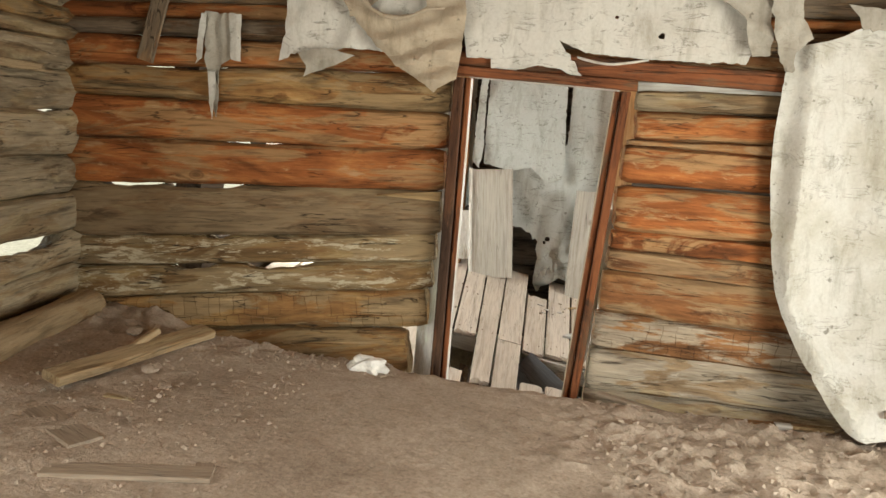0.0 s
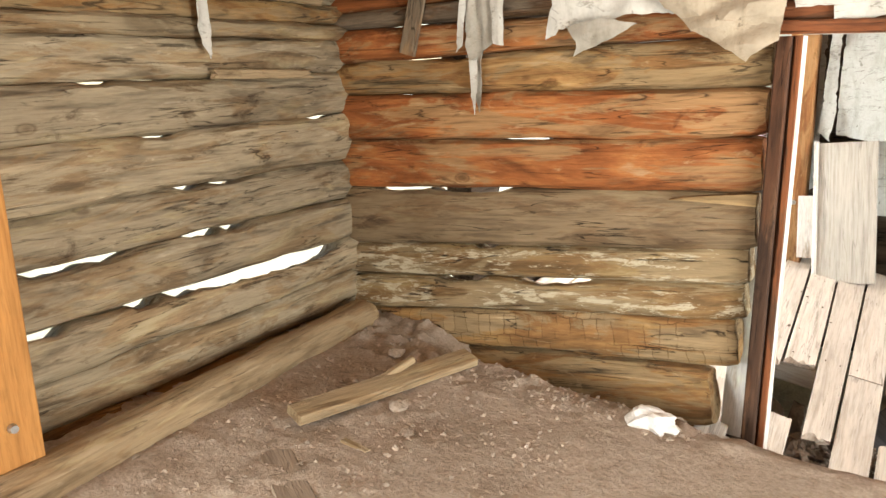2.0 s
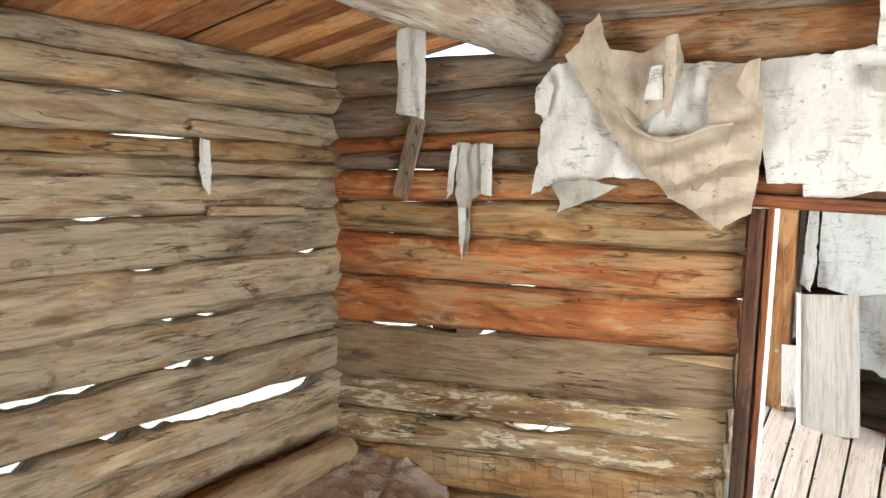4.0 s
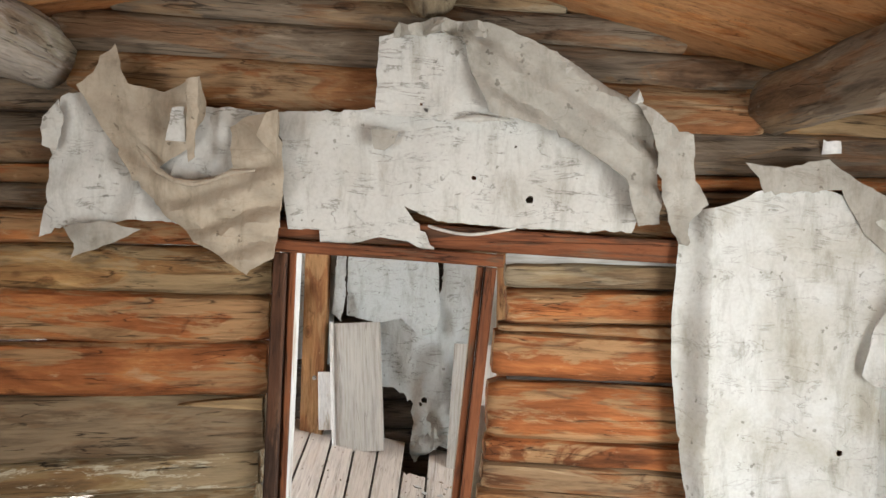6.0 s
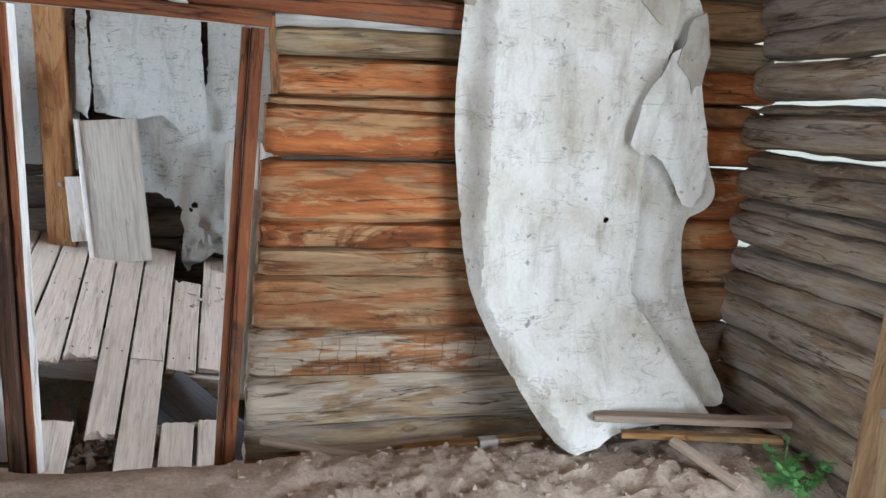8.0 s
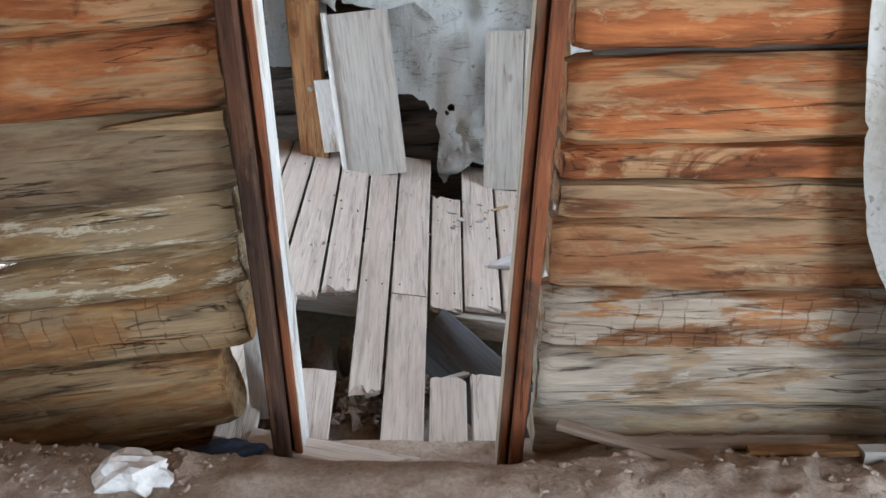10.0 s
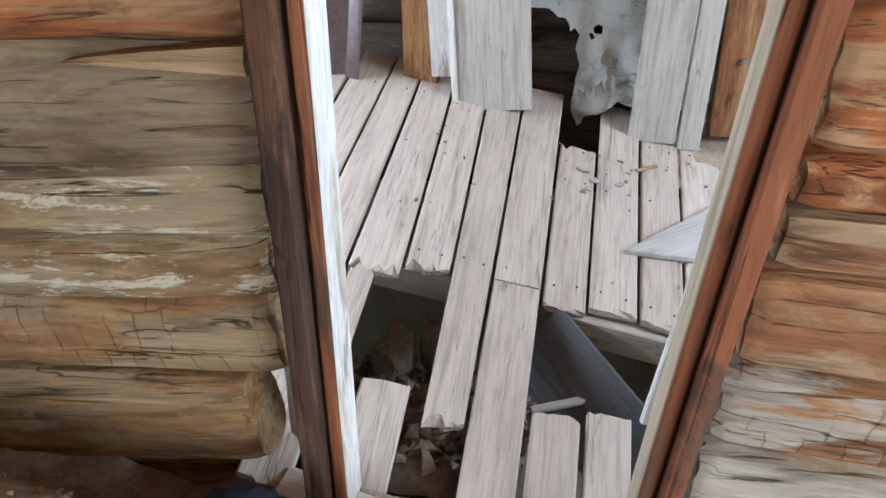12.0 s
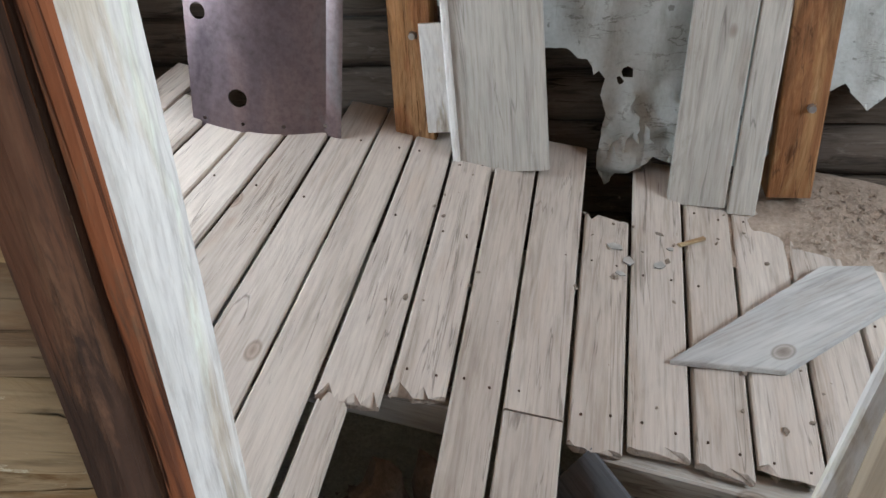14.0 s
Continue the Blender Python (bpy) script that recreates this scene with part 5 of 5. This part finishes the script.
# ---- bracing boards bolted to the side walls ----
for x, y0, y1, lb, rx in ((-2.40, 2.25, 2.31, "new orange wooden board bolted upright against the log wall", 1), (2.45, 3.215, 3.285, "brown wooden post with bolts beside the doorway", -1)):
    br = holder("brace_board", lb, "board", "bracing boards", at=(x, y0, 0.2))
    wd = 0.215 if rx > 0 else 0.22
    plank("board", (x, y0, 0.1), (x - 0.06 * rx, y1, 2.25), wd, 0.06, M_BRACE if rx > 0 else M_DRY, br, up=(rx, 0, 0), cuts=8, warp=0.002, seed=7)
    for zb in (0.50, 1.52):
        b = bmesh.new()
        bmesh.ops.create_cone(b, cap_ends=True, segments=10, radius1=0.017, radius2=0.014, depth=0.02)
        place(part("bolt", b, M_BOLT, br, "zinc bolt head", smooth=False), pose(x + 0.038 * rx - 0.03 * rx * (zb - 0.1) / 2.1, y0 + 0.02, zb, 0, 90, 0))

# ---- things on the dirt floor ----


def pole(p0, p1, r, material, label, square=2.2):
    bm = log_mesh((Vector(p1) - Vector(p0)).length, 2 * r, 1.7 * r, 2 * r, p0[0] * 7, (), square, 0.012)
    bmesh.ops.translate(bm, verts=bm.verts, vec=(0, -r, -r))
    ob = part("log_rail", bm, material)
    ob.matrix_world = along(p0, p1)
    return tagged(ob, label, "log")


pole((-2.28, 1.0, 0.24), (-2.52, 4.28, 0.30), 0.10, M_DRY, "long tan log lying along the foot of the wall")
loose("fallen_board", (-1.96, 3.14, 0.275), (-1.68, 4.05, 0.255), 0.11, 0.045, M_DRY, "weathered tan board lying on the dirt", seed=101, up=(0.25, 0, 1))
loose("splinter", (-1.87, 3.60, 0.27), (-1.80, 3.75, 0.33), 0.035, 0.03, M_DRY, "splinter sticking out beside a fallen board", "splinter", seed=102)
loose("fallen_board", (-1.98, 3.02, 0.20), (-1.52, 2.72, 0.21), 0.13, 0.025, M_DUSTY, "dusty grey-brown board lying on the dirt", seed=103)
loose("fallen_board", (-1.27, 3.30, 0.175), (-1.05, 2.70, 0.17), 0.075, 0.02, M_DUSTY, "narrow dusty board half buried in the dirt", seed=104)
loose("fallen_board", (-1.55, 2.52, 0.20), (-1.0, 2.66, 0.175), 0.10, 0.02, M_DUSTY, "dusty board lying flat on the dirt", seed=105)
loose("chip", (-1.72, 3.16, 0.215), (-1.58, 3.14, 0.21), 0.03, 0.015, M_PALE, "pale wood chip on the dirt", "wood chip", seed=106)
rock("stone", (-1.72, 3.52, 0.22), (0.055, 0.045, 0.02), M_DIRT, "small brown stone on the dirt floor", "stone", "stones on the dirt", 5)
rock("stone", (-1.55, 3.35, 0.20), (0.035, 0.03, 0.014), M_DIRT, "small brown stone on the dirt floor", "stone", "stones on the dirt", 6)
rock("stone", (-2.05, 3.95, 0.25), (0.045, 0.04, 0.018), M_DIRT, "small brown stone on the dirt floor", "stone", "stones on the dirt", 7)


def crumpled(name, at, size, material, label, category, seed):
    bm = bmesh.new()
    bmesh.ops.create_icosphere(bm, subdivisions=3, radius=1)
    for v in bm.verts:
        n = 1 + 0.5 * noise.noise(v.co * 1.7 + Vector((seed, 0, 0))) + 0.35 * abs(noise.noise(v.co * 4 + Vector((0, seed, 0))))
        v.co = Vector((v.co.x * size[0], v.co.y * size[1], max(-0.35, v.co.z) * size[2])) * n
    ob = part(name, bm, material, smooth=False)
    ob.location = at
    return tagged(ob, label, category)


crumpled("paper", (-0.76, 3.96, dirt_z(-0.76, 3.96) + 0.025), (0.095, 0.06, 0.055), M_PAPER, "crumpled dirty white paper on the dirt", "paper", 2)
crumpled("blue_rag", (-0.64, 4.33, dirt_z(-0.64, 4.33) + 0.02), (0.10, 0.05, 0.03), M_BLUE, "dark blue rag trodden into the dirt", "rag", 4)
loose("batten", (0.45, 4.33, 0.01), (0.86, 4.13, -0.015), 0.05, 0.025, M_DUSTY, "grey slat leaning in the dirt at the wall", "slat", seed=111)
loose("batten", (0.60, 4.33, -0.075), (1.30, 4.27, -0.055), 0.06, 0.02, M_DUSTY, "grey slat lying along the wall's foot", "slat", seed=112)
loose("batten", (1.02, 4.22, -0.035), (1.62, 4.17, -0.01), 0.05, 0.02, M_TAN, "thin slat lying along the wall's foot", "slat", seed=113)
loose("wood_block", (1.34, 4.18, -0.03), (1.42, 4.18, -0.03), 0.05, 0.055, M_GREYBOARD, "small grey wood block in the dirt", "wood block", seed=114)
loose("floor_rail", (1.76, 3.98, 0.165), (2.50, 3.72, 0.20), 0.06, 0.03, M_DUSTY, "grey batten lying under the curtain's foot", "batten", seed=115)
loose("floor_rail", (1.85, 3.90, 0.12), (2.42, 3.66, 0.165), 0.045, 0.025, M_TAN, "tan batten lying under the curtain's foot", "batten", seed=116)
loose("stick", (2.02, 3.80, 0.13), (2.16, 3.55, 0.06), 0.045, 0.03, M_DUSTY, "short grey stick poking out of the dirt", "stick", seed=117)
rubble("clods", 0.3, 2.45, 2.9, 4.25, dirt_z, 1100, 0.019, M_DIRT, "clods and crumbs of dry dirt", "dirt", 7)
rubble("clods", -2.4, -0.9, 2.4, 4.2, dirt_z, 900, 0.016, M_DIRT, "crumbs and chips of dry dirt", "dirt", 8)
rubble("clods", -1.7, -0.55, 3.85, 4.38, dirt_z, 450, 0.016, M_DIRT, "crumbs of dry dirt along the lowest log", "dirt", 12)
rubble("pebbles", -2.4, 1.0, 2.3, 4.2, dirt_z, 160, 0.008, M_STONE, "pale chips scattered over the dirt", "chips", 9)


def weed(at, seed):
    r = random.Random(seed)
    top = holder("weed", "small bright green weed growing from the dirt", "plant", "weeds", at=at)
    leaves, stems = bmesh.new(), bmesh.new()
    for k in range(7):
        a, ln = r.uniform(0, 6.28), r.uniform(0.06, 0.14)
        tip = Vector((math.cos(a) * ln * 0.6, math.sin(a) * ln * 0.6, ln))
        q = Vector((-math.sin(a), math.cos(a), 0)) * 0.002
        vs = [stems.verts.new(p) for p in (-q, q, tip + q, tip - q)]
        stems.faces.new(vs)
        for j in range(9):
            c = tip * r.uniform(0.45, 1.05)
            b, sz = r.uniform(0, 6.28), r.uniform(0.011, 0.024)
            d = Vector((math.cos(b), math.sin(b), r.uniform(-0.2, 0.5)))
            sd = Vector((-math.sin(b), math.cos(b), r.uniform(-0.3, 0.3)))
            vs = [leaves.verts.new(c + p) for p in (Vector((0, 0, 0)), d * sz * 0.7 + sd * sz * 0.6, d * sz * 1.8, d * sz * 0.7 - sd * sz * 0.6)]
            leaves.faces.new(vs)
    place(part("stem", stems, M_LEAF, top, smooth=False), pose(*at))
    place(part("foliage", leaves, M_LEAF, top, smooth=False), pose(*at))
    return top


for k, (x, y) in enumerate(((2.30, 3.54), (2.40, 3.60), (2.44, 3.52), (2.36, 3.46))):
    weed((x, y, dirt_z(x, y) - 0.01), k)
